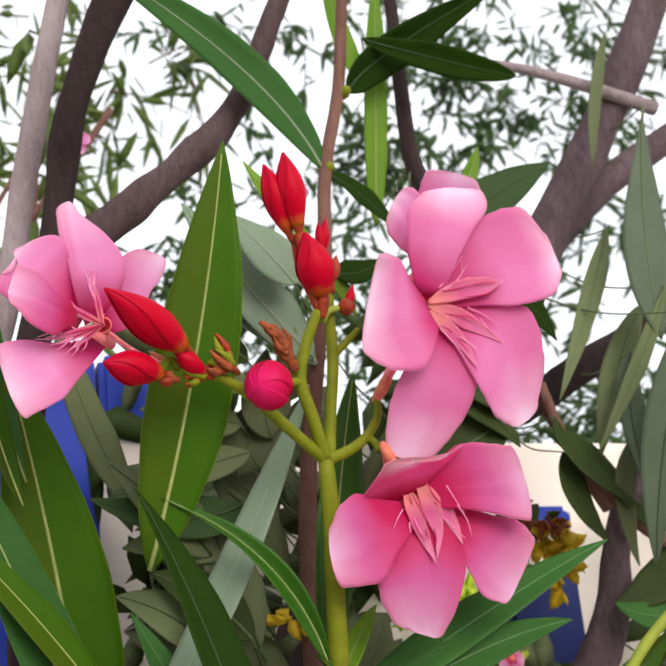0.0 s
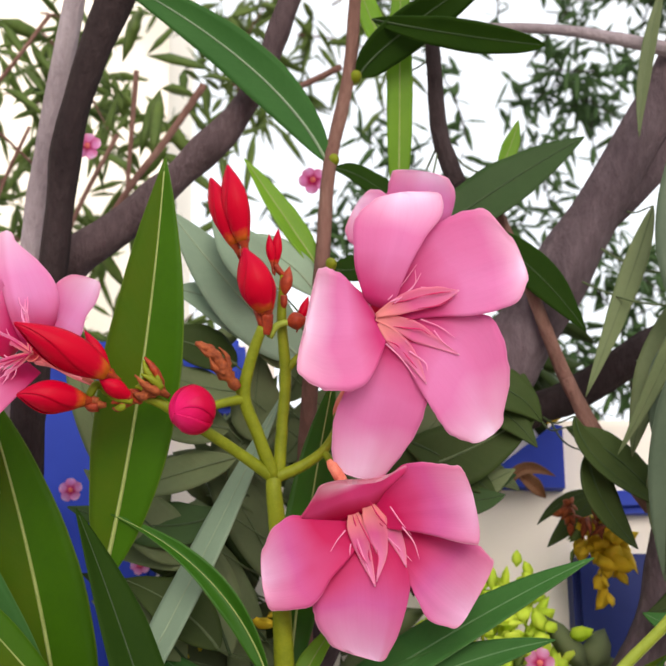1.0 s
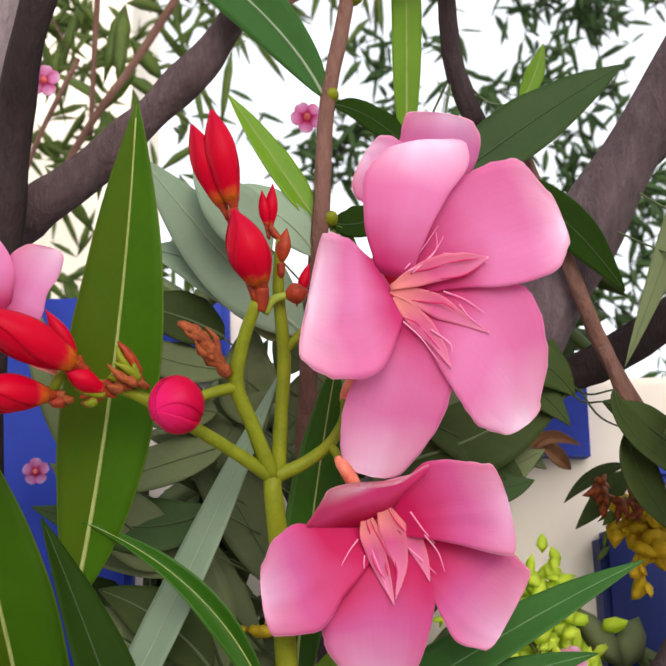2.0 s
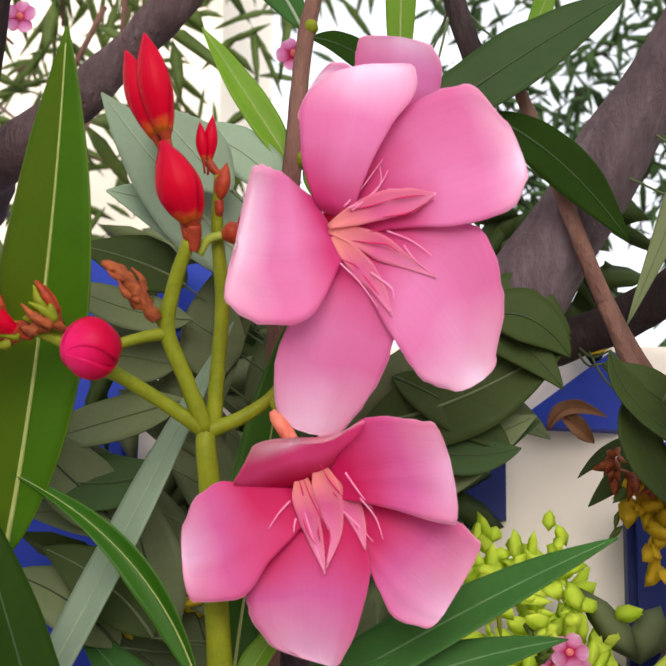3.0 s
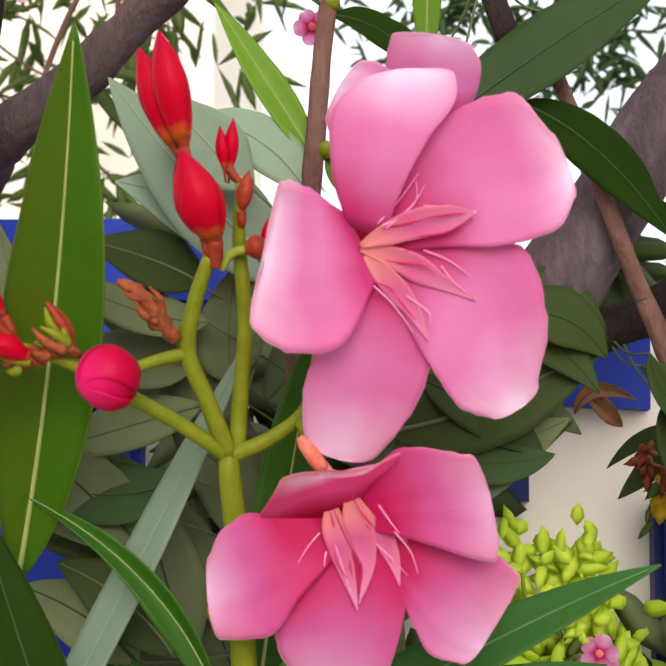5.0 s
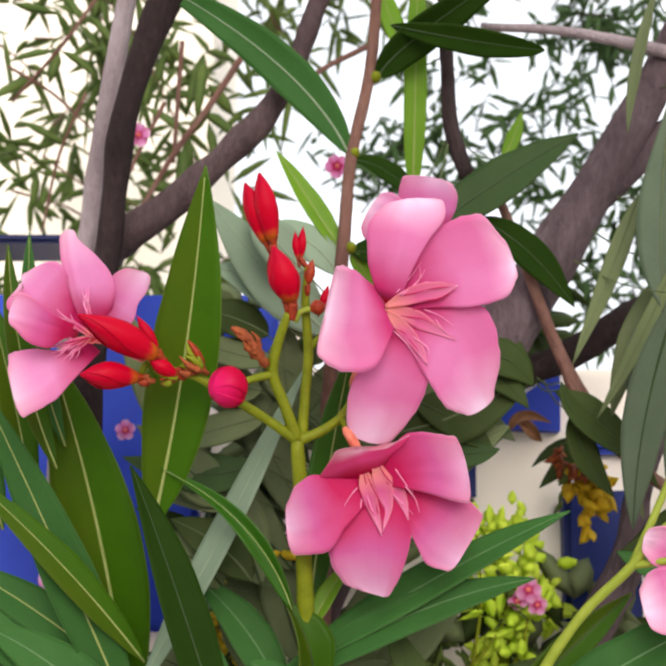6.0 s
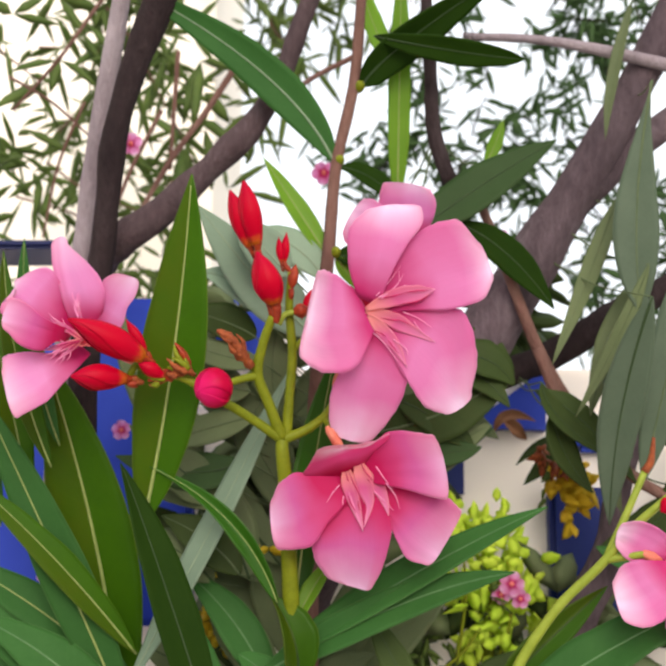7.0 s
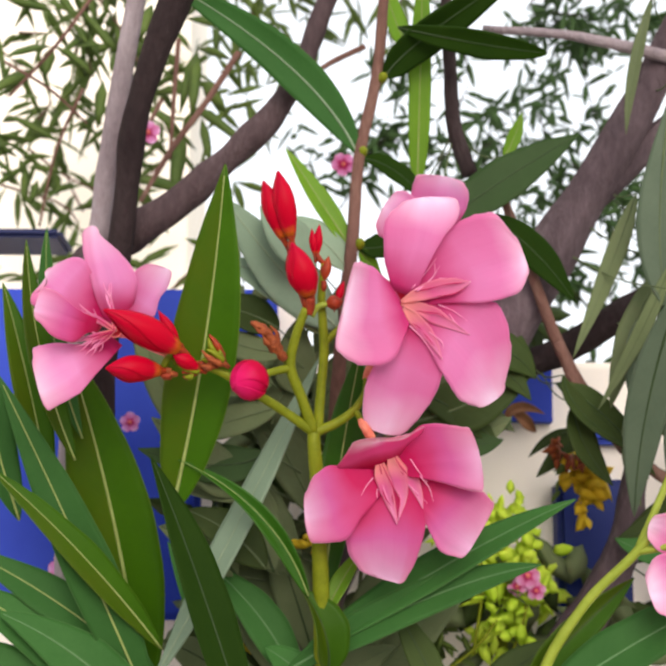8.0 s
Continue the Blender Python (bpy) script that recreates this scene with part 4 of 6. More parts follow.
# flower seen from its side
fc = part("flower", turned((0.6, 0.8, 0), (-0.0752, 0.1911, 1.1454), [(0.002, 0.0015), (0.005, 0.0012), (0.009, 0.0012)], 10), PEACH, shoot, "open pink oleander flower seen from the side")
petal(fc, (-0.0785, 0.1918, 1.1467), (-0.0884, 0.1837, 1.1551), (-0.0917, 0.1820, 1.1578), (2.6, 5.0, 6.8, 7.8, 6.7, 4.9), (4.2, 6.8, 8.9, 9.4, 6.0, 2.5), (-0.15, -1, 0), 0.05, 0.02, 21, 0, PETAL_PALE, 1.0)
petal(fc, (-0.0721, 0.1919, 1.1472), (-0.0656, 0.1879, 1.1527), (-0.0609, 0.1844, 1.1607), (1.5, 2.9, 4.4, 5.9, 7.3, 5.7), (2.2, 3.5, 3.4, 1.8, 2.2, 1.8), (0.12, -1, 0), 0.05, 0.025, 23, 0, PETAL_PALE, 1.0)
petal(fc, (-0.0742, 0.1916, 1.1484), (-0.0779, 0.1847, 1.1568), (-0.0804, 0.1831, 1.1717), (2.5, 2.5, 2.5, 2.5, 3.1, 2.9), (4.0, 7.1, 9.0, 8.7, 5.2, 1.6), (-0.1, -1, 0), 0.05, 0.025, 22, 0.1, PETAL_PALE, 1)
petal(fc, (-0.0741, 0.1897, 1.1425), (-0.0843, 0.1852, 1.1332), (-0.0928, 0.1838, 1.1284), (2.0, 3.0, 4.2, 5.7, 5.5, 6.0), (2.0, 4.4, 8.7, 10.7, 10.9, 7.7), (-0.1, -1, 0.1), 0.04, 0.025, 24, 0, PETAL_PALE, 1.8)
petal(fc, (-0.0784, 0.1885, 1.1452), (-0.0838, 0.1804, 1.1466), (-0.0936, 0.1778, 1.1480), (2.0, 2.2, 5.9, 6.2, 5.1, 2.7), (2.0, 2.0, 2.0, 3.2, 5.6, 6.0), (0.2, -1, -0.15), 0.03, 0.02, 25, 0, PETAL_DEEP, 1)
throat(fc, (-0.0738, 0.1843, 1.1441), (-0.3, -0.9, 0.0), 0.0016, 0.0035, (-0.0581, 0.1882, 1.1371), rng, (((-0.0889, 0.1803, 1.1413), 1.7), ((-0.0865, 0.1807, 1.1400), 1.4), ((-0.0823, 0.1810, 1.1388), 1.4), ((-0.0858, 0.1786, 1.1506), 1.8), ((-0.0779, 0.1778, 1.1556), 1.5)), 0.05, 6)

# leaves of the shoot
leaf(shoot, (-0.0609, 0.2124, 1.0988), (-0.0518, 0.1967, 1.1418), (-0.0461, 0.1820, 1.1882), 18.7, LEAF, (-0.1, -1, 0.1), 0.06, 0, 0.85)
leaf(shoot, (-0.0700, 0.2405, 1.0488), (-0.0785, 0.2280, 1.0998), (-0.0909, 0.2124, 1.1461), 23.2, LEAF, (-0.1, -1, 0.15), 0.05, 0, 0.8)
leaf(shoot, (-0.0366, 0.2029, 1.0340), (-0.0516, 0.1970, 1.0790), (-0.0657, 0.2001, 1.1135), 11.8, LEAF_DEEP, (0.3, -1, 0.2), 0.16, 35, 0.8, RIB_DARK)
leaf(shoot, (-0.0658, 0.2230, 1.0543), (-0.0424, 0.2150, 1.0978), (-0.0207, 0.2140, 1.1427), 9.3, LEAF_PALE, (-0.2, -0.8, 0.7), 0.05, 0, 0.85, RIB_PALE)
leaf(shoot, (-0.0237, 0.2087, 1.0773), (-0.0368, 0.2059, 1.0984), (-0.0589, 0.2068, 1.1133), 5.3, LEAF_FRESH, (-0.5, -0.8, 0.5), 0.35, 20, 0.7)
leaf(shoot, (-0.0203, 0.2208, 1.0728), (-0.0152, 0.2185, 1.1122), (-0.0089, 0.2155, 1.1465), 12.0, LEAF_FRESH, (0.3, -1, 0), 0.08, 0, 0.9)
leaf(shoot, (-0.0258, 0.2192, 1.0615), (0.0134, 0.2157, 1.0854), (0.0486, 0.2095, 1.1030), 11.5, LEAF_MID, (-0.1, -0.8, 0.55), 0.10, 10, 0.8, RIB_SOFT)
leaf(shoot, (-0.0304, 0.2181, 1.0570), (0.0076, 0.2155, 1.0764), (0.0403, 0.2174, 1.0858), 10.5, LEAF_MID, (0.1, -0.9, 0.3), 0.16, 10, 0.8, RIB_SOFT)
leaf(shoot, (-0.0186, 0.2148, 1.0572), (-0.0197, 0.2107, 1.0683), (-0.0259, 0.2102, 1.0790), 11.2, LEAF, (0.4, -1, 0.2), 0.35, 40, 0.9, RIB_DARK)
leaf(shoot, (-0.0200, 0.2158, 1.0706), (-0.0143, 0.2173, 1.0820), (-0.0075, 0.2193, 1.0913), 5.0, LEAF_YOUNG, (-0.2, -1, 0.3), 0.2, 0, 0.8)
leaf(shoot, (-0.0649, 0.2273, 1.0427), (-0.0843, 0.2158, 1.0874), (-0.1081, 0.2070, 1.1367), 13.8, LEAF_MID, (0.1, -1, 0.2), 0.06, 0, 0.85)
leaf(shoot, (-0.0637, 0.2231, 1.0634), (-0.0847, 0.2119, 1.0885), (-0.1079, 0.2031, 1.1105), 9.0, LEAF, (0.2, -1, 0.35), 0.10, 0, 0.85)
leaf(shoot, (-0.0630, 0.2284, 1.0518), (-0.0894, 0.2252, 1.0737), (-0.1207, 0.2265, 1.0912), 12.6, LEAF_MID, (0.1, -1, 0.35), 0.08, 0, 0.85)
leaf(shoot, (-0.0706, 0.2261, 1.0428), (-0.0943, 0.2227, 1.0654), (-0.1220, 0.2244, 1.0817), 14.3, LEAF_MID, (0.1, -1, 0.35), 0.06, 0, 0.85)
leaf(shoot, (-0.0737, 0.2259, 1.0337), (-0.1010, 0.2227, 1.0553), (-0.1326, 0.2235, 1.0652), 15.6, LEAF_MID, (0.1, -1, 0.35), 0.06, 0, 0.85)
leaf(shoot, (-0.0648, 0.2207, 1.0388), (-0.0824, 0.2180, 1.0589), (-0.1077, 0.2179, 1.0735), 15.0, LEAF_MID, (0.1, -1, 0.3), 0.06, 0, 0.85, RIB_SOFT)
leaf(shoot, (-0.0955, 0.2247, 1.1055), (-0.1015, 0.2186, 1.1349), (-0.1092, 0.2144, 1.1636), 9.6, LEAF, (0.3, -1, 0.1), 0.10, 0, 0.85)
leaf(shoot, (-0.1044, 0.2276, 1.0985), (-0.1129, 0.2216, 1.1269), (-0.1194, 0.2175, 1.1556), 11.5, LEAF_MID, (0.3, -1, 0.1), 0.10, 0, 0.85)
leaf(shoot, (-0.0875, 0.2141, 1.1139), (-0.0969, 0.2079, 1.1428), (-0.1011, 0.2035, 1.1731), 7.8, LEAF, (0.5, -1, 0.1), 0.12, 0, 0.85)
leaf(shoot, (-0.0863, 0.2183, 1.1204), (-0.0946, 0.2122, 1.1496), (-0.0961, 0.2064, 1.1776), 6.8, LEAF_MID, (0.3, -1, 0.1), 0.12, 0, 0.85)
leaf(shoot, (-0.0355, 0.2263, 1.0430), (-0.0499, 0.2244, 1.0680), (-0.0628, 0.2265, 1.0925), 9.8, LEAF_MID, (0.2, -1, 0.3), 0.10, 0, 0.85, RIB_SOFT)
leaf(shoot, (-0.0264, 0.2284, 1.0520), (-0.0361, 0.2281, 1.0705), (-0.0525, 0.2317, 1.0869), 11.6, LEAF_MID, (0.1, -1, 0.4), 0.08, 0, 0.85, RIB_SOFT)
leaf(shoot, (0.0169, 0.2279, 1.0433), (0.0077, 0.2276, 1.0614), (0.0004, 0.2283, 1.0752), 8.8, LEAF_DARK, (0, -1, 0.3), 0.10, 0, 0.85, RIB_DARK)
leaf(shoot, (-0.0121, 0.2233, 1.0435), (-0.0258, 0.2202, 1.0569), (-0.0355, 0.2222, 1.0636), 10.0, LEAF_MID, (0, -1, 0.4), 0.10, 0, 0.85, RIB_SOFT)

# ---- the slender twig behind, with its leaves ----
twig_foot = Vector((-0.0131, 0.2505, 0.0))
twig = thing("oleander_twig", "slender reddish oleander twig with long dark leaves", "shrub", twig_foot)
part("stem", tube([twig_foot - Vector((0, 0, 0.03)), twig_foot + Vector((0, 0, 0.6)), (-0.0162, 0.2404, 1.1107), (-0.0139, 0.2277, 1.1526), (-0.0114, 0.2221, 1.1753), (-0.0090, 0.2208, 1.2037), (-0.0041, 0.2186, 1.2265), (-0.0018, 0.2146, 1.2520), (0.0005, 0.2083, 1.2893)], [0.00366, 0.00366, 0.00229, 0.00202, 0.00192, 0.00174, 0.00165, 0.00156, 0.00137], 10, 8, 0.12), TWIG, twig, "reddish brown bark")
for a in ((-0.0038, 0.2183, 1.2263), (-0.0097, 0.2204, 1.2043), (-0.0107, 0.2215, 1.1770)):
    part("node", turned((0.4, -1, 0.3), Vector(a) + Vector((0.0012, 0.0005, 0)), [(-0.0012, 0.0014), (0.0006, 0.0018), (0.002, 0.0012), (0.0026, 0.0004)], 8), STEM, twig, "yellow green leaf scar")
leaf(twig, (-0.0097, 0.2205, 1.2040), (-0.0317, 0.2168, 1.2311), (-0.0719, 0.2120, 1.2567), 12.1, LEAF_MID, (0.3, -1, -0.4), 0.10, 0, 0.8, RIB_PALE)
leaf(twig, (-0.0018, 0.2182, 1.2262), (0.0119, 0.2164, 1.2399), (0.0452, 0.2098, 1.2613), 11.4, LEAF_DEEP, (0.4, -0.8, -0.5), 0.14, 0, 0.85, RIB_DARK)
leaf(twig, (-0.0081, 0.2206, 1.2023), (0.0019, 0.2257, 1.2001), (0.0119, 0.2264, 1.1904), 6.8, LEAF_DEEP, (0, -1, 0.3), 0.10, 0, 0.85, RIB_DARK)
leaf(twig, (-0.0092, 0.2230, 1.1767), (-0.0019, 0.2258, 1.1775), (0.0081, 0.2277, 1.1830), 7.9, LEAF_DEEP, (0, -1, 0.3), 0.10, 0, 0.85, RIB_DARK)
leaf(twig, (-0.0092, 0.2231, 1.1761), (-0.0061, 0.2251, 1.1722), (-0.0019, 0.2280, 1.1665), 4.7, LEAF_YOUNG, (0, -1, 0.3), 0.10, 0, 0.85)
leaf(twig, (-0.0104, 0.2234, 1.1743), (-0.0199, 0.2233, 1.1896), (-0.0305, 0.2219, 1.2058), 6.5, LEAF_YOUNG, (0.3, -1, 0), 0.16, 0, 0.9)
leaf(twig, (-0.0158, 0.2237, 1.1531), (-0.0323, 0.2193, 1.1695), (-0.0486, 0.2153, 1.1894), 16.7, LEAF_PALE, (0.2, -1, 0.2), 0.05, 0, 0.75, RIB_PALE)
leaf(twig, (-0.0146, 0.2255, 1.1522), (-0.0313, 0.2234, 1.1655), (-0.0486, 0.2227, 1.1717), 13.6, LEAF_PALE, (0.1, -1, 0.3), 0.05, 0, 0.85, RIB_PALE)
leaf(twig, (-0.0122, 0.2227, 1.1691), (-0.0215, 0.2210, 1.1788), (-0.0338, 0.2209, 1.1832), 10.7, LEAF_PALE, (0.1, -1, 0.3), 0.05, 0, 0.85, RIB_PALE)

# ---- right: tree with a thick grey trunk ----
right_tree = thing("oleander_tree", "leaning grey oleander tree with narrow leaves", "tree", (0.0, 0.25, 0.0), "oleander trees")
part("trunk", tube([(0.0, 0.25, -0.03), (0.0, 0.25, 0.6), (-0.0229, 0.2707, 1.0487), (-0.0124, 0.2608, 1.0932), (0.0121, 0.2519, 1.1311), (0.0326, 0.2462, 1.1523), (0.0466, 0.2421, 1.1750), (0.0639, 0.2371, 1.2026), (0.0813, 0.2315, 1.2328), (0.0928, 0.2276, 1.2542), (0.1133, 0.2188, 1.3009)], [0.01359, 0.00951, 0.00646, 0.00660, 0.00860, 0.00950, 0.00800, 0.00650, 0.00580, 0.00560, 0.00530], 18, 8, 0.2), BARK_BROWN, right_tree, "smooth grey brown bark")
part("limb", tube([(0.0634, 0.2393, 1.1980), (0.0766, 0.2386, 1.2105), (0.0923, 0.2380, 1.2224), (0.1211, 0.2364, 1.2414)], [0.00544, 0.00482, 0.00451, 0.00389], 12, 8, 0.1), BARK_BROWN, right_tree)
part("limb", tube([(0.0328, 0.2513, 1.1440), (0.0551, 0.2537, 1.1523), (0.0748, 0.2532, 1.1642), (0.1009, 0.2512, 1.1784)], [0.00456, 0.00456, 0.00471, 0.0038], 12, 8, 0.12), BARK_DARK, right_tree)
part("limb", tube([(0.0329, 0.2238, 1.1922), (0.0392, 0.2282, 1.1779), (0.0449, 0.2326, 1.1636), (0.0506, 0.2369, 1.1505), (0.0595, 0.2415, 1.1361), (0.0710, 0.2465, 1.1203)], [0.0013, 0.00156, 0.00173, 0.0019, 0.00173, 0.00173], 10, 6, 0.1), TWIG, right_tree, "thin reddish branch")
part("limb", tube([(0.0287, 0.2273, 1.2457), (0.0527, 0.2249, 1.2432), (0.0701, 0.2240, 1.2394), (0.0951, 0.2245, 1.2333)], [0.00115, 0.0014, 0.00181, 0.00214], 10, 6, 0.1), BARK, right_tree, "thin grey branch")
part("limb", tube([(0.0173, 0.2263, 1.2654), (0.0188, 0.2299, 1.2381), (0.0202, 0.2316, 1.2157), (0.0247, 0.2324, 1.2013)], [0.00175, 0.00199, 0.00239, 0.00255], 10, 6, 0.15), BARK_DARK, right_tree)
part("limb", tube([(0.0802, 0.2462, 1.1304), (0.0746, 0.2513, 1.1119), (0.0728, 0.2552, 1.0958), (0.0652, 0.2585, 1.0783), (0.0538, 0.2616, 1.0608), (0.0474, 0.2662, 1.0372), (0.06, 0.25, 0.7), (0.03, 0.25, 0.3)], [0.0037, 0.0039, 0.0048, 0.0058, 0.0066, 0.0072, 0.0078, 0.0078], 12, 6, 0.12), BARK_BROWN, right_tree, "grey brown side stem")

TRUNK_LINE = spline([(-0.0229, 0.2707, 1.0487), (-0.0124, 0.2608, 1.0932), (0.0121, 0.2519, 1.1311), (0.0326, 0.2462, 1.1523), (0.0466, 0.2421, 1.1750), (0.0639, 0.2371, 1.2026), (0.0813, 0.2315, 1.2328), (0.0928, 0.2276, 1.2542)], 12)
LIMB_LINE = spline([(0.0328, 0.2513, 1.1440), (0.0551, 0.2537, 1.1523), (0.0748, 0.2532, 1.1642), (0.1009, 0.2512, 1.1784)], 10) + spline([(0.0802, 0.2462, 1.1304), (0.0746, 0.2513, 1.1119), (0.0728, 0.2552, 1.0958), (0.0652, 0.2585, 1.0783)], 8) + spline([(0.0173, 0.2263, 1.2654), (0.0188, 0.2299, 1.2381), (0.0202, 0.2316, 1.2157)], 8)


def tree_leaf(base, *rest, **more):
    """A leaf of the tree on a thin twig from the nearest limb."""
    leaf(right_tree, base, *rest, **more)
    b = Vector(base)
    hold = min(TRUNK_LINE + LIMB_LINE, key=lambda q: (q - b).length)
    part("twig", tube([hold, hold.lerp(b, 0.55) + Vector((0, 0.006, -0.001)), b], [0.0003, 0.00025, 0.0002], 6, 5, 0.1), RIB_OLIVE, right_tree)


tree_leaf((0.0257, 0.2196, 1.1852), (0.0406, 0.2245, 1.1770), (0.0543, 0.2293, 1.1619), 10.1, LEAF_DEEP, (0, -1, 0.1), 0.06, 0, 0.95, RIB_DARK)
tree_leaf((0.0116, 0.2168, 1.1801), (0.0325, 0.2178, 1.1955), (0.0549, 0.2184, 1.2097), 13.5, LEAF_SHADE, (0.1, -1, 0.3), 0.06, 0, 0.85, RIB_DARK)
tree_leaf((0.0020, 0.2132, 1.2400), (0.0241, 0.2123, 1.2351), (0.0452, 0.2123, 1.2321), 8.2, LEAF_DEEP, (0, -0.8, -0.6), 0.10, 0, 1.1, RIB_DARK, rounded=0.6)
tree_leaf((0.0089, 0.2350, 1.1970), (0.0095, 0.2271, 1.2289), (0.0101, 0.2190, 1.2620), 6.9, LEAF_YOUNG, (0.1, -1, 0), 0.06, 0, 0.9, rounded=0.5)
tree_leaf((0.0070, 0.2295, 1.2380), (0.0019, 0.2270, 1.2493), (-0.0032, 0.2226, 1.2638), 6.3, LEAF_YOUNG, (0.1, -1, 0), 0.06, 0, 0.9, rounded=0.5)
tree_leaf((0.0352, 0.2352, 1.2075), (0.0384, 0.2340, 1.2138), (0.0409, 0.2326, 1.2213), 4.4, LEAF_YOUNG, (0.1, -1, 0), 0.06, 0, 0.9)
tree_leaf((0.0814, 0.2100, 1.2245), (0.0762, 0.2120, 1.1885), (0.0768, 0.2148, 1.1572), 12.9, LEAF_GREY, (-0.2, -1, 0), 0.05, 0, 1.5, RIB_OLIVE)
tree_leaf((0.0923, 0.2057, 1.1793), (0.0824, 0.2100, 1.1395), (0.0754, 0.2158, 1.1099), 12.8, LEAF_GREY, (-0.2, -1, 0.1), 0.05, 0, 0.8, RIB_OLIVE)
tree_leaf((0.0780, 0.2165, 1.2522), (0.0721, 0.2186, 1.2305), (0.0694, 0.2212, 1.2106), 3.7, LEAF_OLIVE, (-0.2, -1, 0.1), 0.1, 0, 0.85, RIB_OLIVE)
tree_leaf((0.0725, 0.2248, 1.1936), (0.0648, 0.2275, 1.1726), (0.0535, 0.2313, 1.1457), 5.9, LEAF_OLIVE, (-0.2, -1, 0.1), 0.08, 0, 0.85, RIB_OLIVE)
tree_leaf((0.0809, 0.2280, 1.1727), (0.0708, 0.2303, 1.1530), (0.0645, 0.2339, 1.1312), 8.7, LEAF_OLIVE, (-0.2, -1, 0.1), 0.06, 0, 0.85, RIB_OLIVE)
tree_leaf((0.0501, 0.2294, 1.1404), (0.0569, 0.2321, 1.1285), (0.0752, 0.2348, 1.1171), 6.1, LEAF_DARK, (0.1, -1, 0.4), 0.2, 0, 0.85, RIB_DARK)
tree_leaf((0.0722, 0.2234, 1.1566), (0.0710, 0.2267, 1.1399), (0.0758, 0.2312, 1.1186), 8.0, LEAF_GREY, (0.1, -1, 0.1), 0.1, 0, 0.85, RIB_DARK)
tree_leaf((0.0788, 0.2115, 1.1708), (0.0703, 0.2182, 1.1505), (0.0591, 0.2256, 1.1298), 4.6, LEAF_OLIVE, (-0.2, -1, 0.1), 0.06, 0, 0.85, RIB_OLIVE)
tree_leaf((0.0536, 0.2340, 1.1324), (0.0570, 0.2366, 1.1210), (0.0654, 0.2389, 1.1093), 8.5, LEAF_DARK, (0.1, -1, 0.3), 0.1, 0, 0.85, RIB_DARK)
tree_leaf((0.0488, 0.2340, 1.1387), (0.0633, 0.2354, 1.1289), (0.0779, 0.2386, 1.1122), 9.1, LEAF_DARK, (0.1, -1, 0.3), 0.1, 0, 0.85, RIB_DARK)
tree_leaf((0.0748, 0.2314, 1.1370), (0.0705, 0.2356, 1.1213), (0.0738, 0.2398, 1.1031), 6.0, LEAF_OLIVE, (-0.1, -1, 0.2), 0.08, 0, 0.85, RIB_OLIVE)
tree_leaf((0.0769, 0.1988, 1.1586), (0.0694, 0.2096, 1.1290), (0.0667, 0.2197, 1.0989), 11.9, LEAF_GREY, (-0.2, -1, 0.1), 0.05, 0, 0.85, RIB_DARK)
tree_leaf((0.0926, 0.2396, 1.1117), (0.0818, 0.2432, 1.0999), (0.0678, 0.2456, 1.0944), 11.7, LEAF_DARK, (0, -1, 0.3), 0.05, 0, 0.85, RIB_DARK)
tree_leaf((0.0912, 0.2409, 1.0938), (0.0785, 0.2426, 1.0904), (0.0662, 0.2425, 1.0943), 9.2, LEAF_MID, (0, -1, 0.3), 0.05, 0, 0.85, RIB_SOFT)
tree_leaf((0.1038, 0.2353, 1.1262), (0.0925, 0.2401, 1.1094), (0.0841, 0.2456, 1.0896), 12.7, LEAF_DARK, (-0.2, -1, 0.1), 0.05, 0, 0.85, RIB_DARK)
tree_leaf((0.0907, 0.2451, 1.0771), (0.0803, 0.2477, 1.0694), (0.0655, 0.2494, 1.0668), 10.9, LEAF_MID, (0, -1, 0.4), 0.05, 0, 0.85, RIB_SOFT)
part("limb", tube([(0.0493, 0.2329, 1.1508), (0.0558, 0.2365, 1.1370), (0.0685, 0.2398, 1.1228), (0.0814, 0.2422, 1.1119), (0.1061, 0.2441, 1.1022)], [0.00142, 0.0016, 0.00177, 0.00177, 0.00177], 10, 6, 0.12), TWIG, right_tree, "thin reddish branch")
tree_leaf((0.0191, 0.2324, 1.1472), (0.0314, 0.2323, 1.1433), (0.0412, 0.2333, 1.1335), 9.9, LEAF_DARK, (0, -1, 0.4), 0.05, 0, 0.85, RIB_DARK)
tree_leaf((0.0080, 0.2343, 1.1362), (0.0203, 0.2346, 1.1300), (0.0314, 0.2367, 1.1216), 10.8, LEAF_DARK, (0, -1, 0.4), 0.05, 0, 0.85, RIB_DARK)


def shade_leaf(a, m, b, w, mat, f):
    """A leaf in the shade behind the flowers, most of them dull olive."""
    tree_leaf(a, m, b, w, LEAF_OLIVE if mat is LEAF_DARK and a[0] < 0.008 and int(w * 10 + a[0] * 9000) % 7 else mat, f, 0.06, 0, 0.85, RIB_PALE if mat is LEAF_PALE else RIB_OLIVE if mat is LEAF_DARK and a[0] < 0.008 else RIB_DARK)


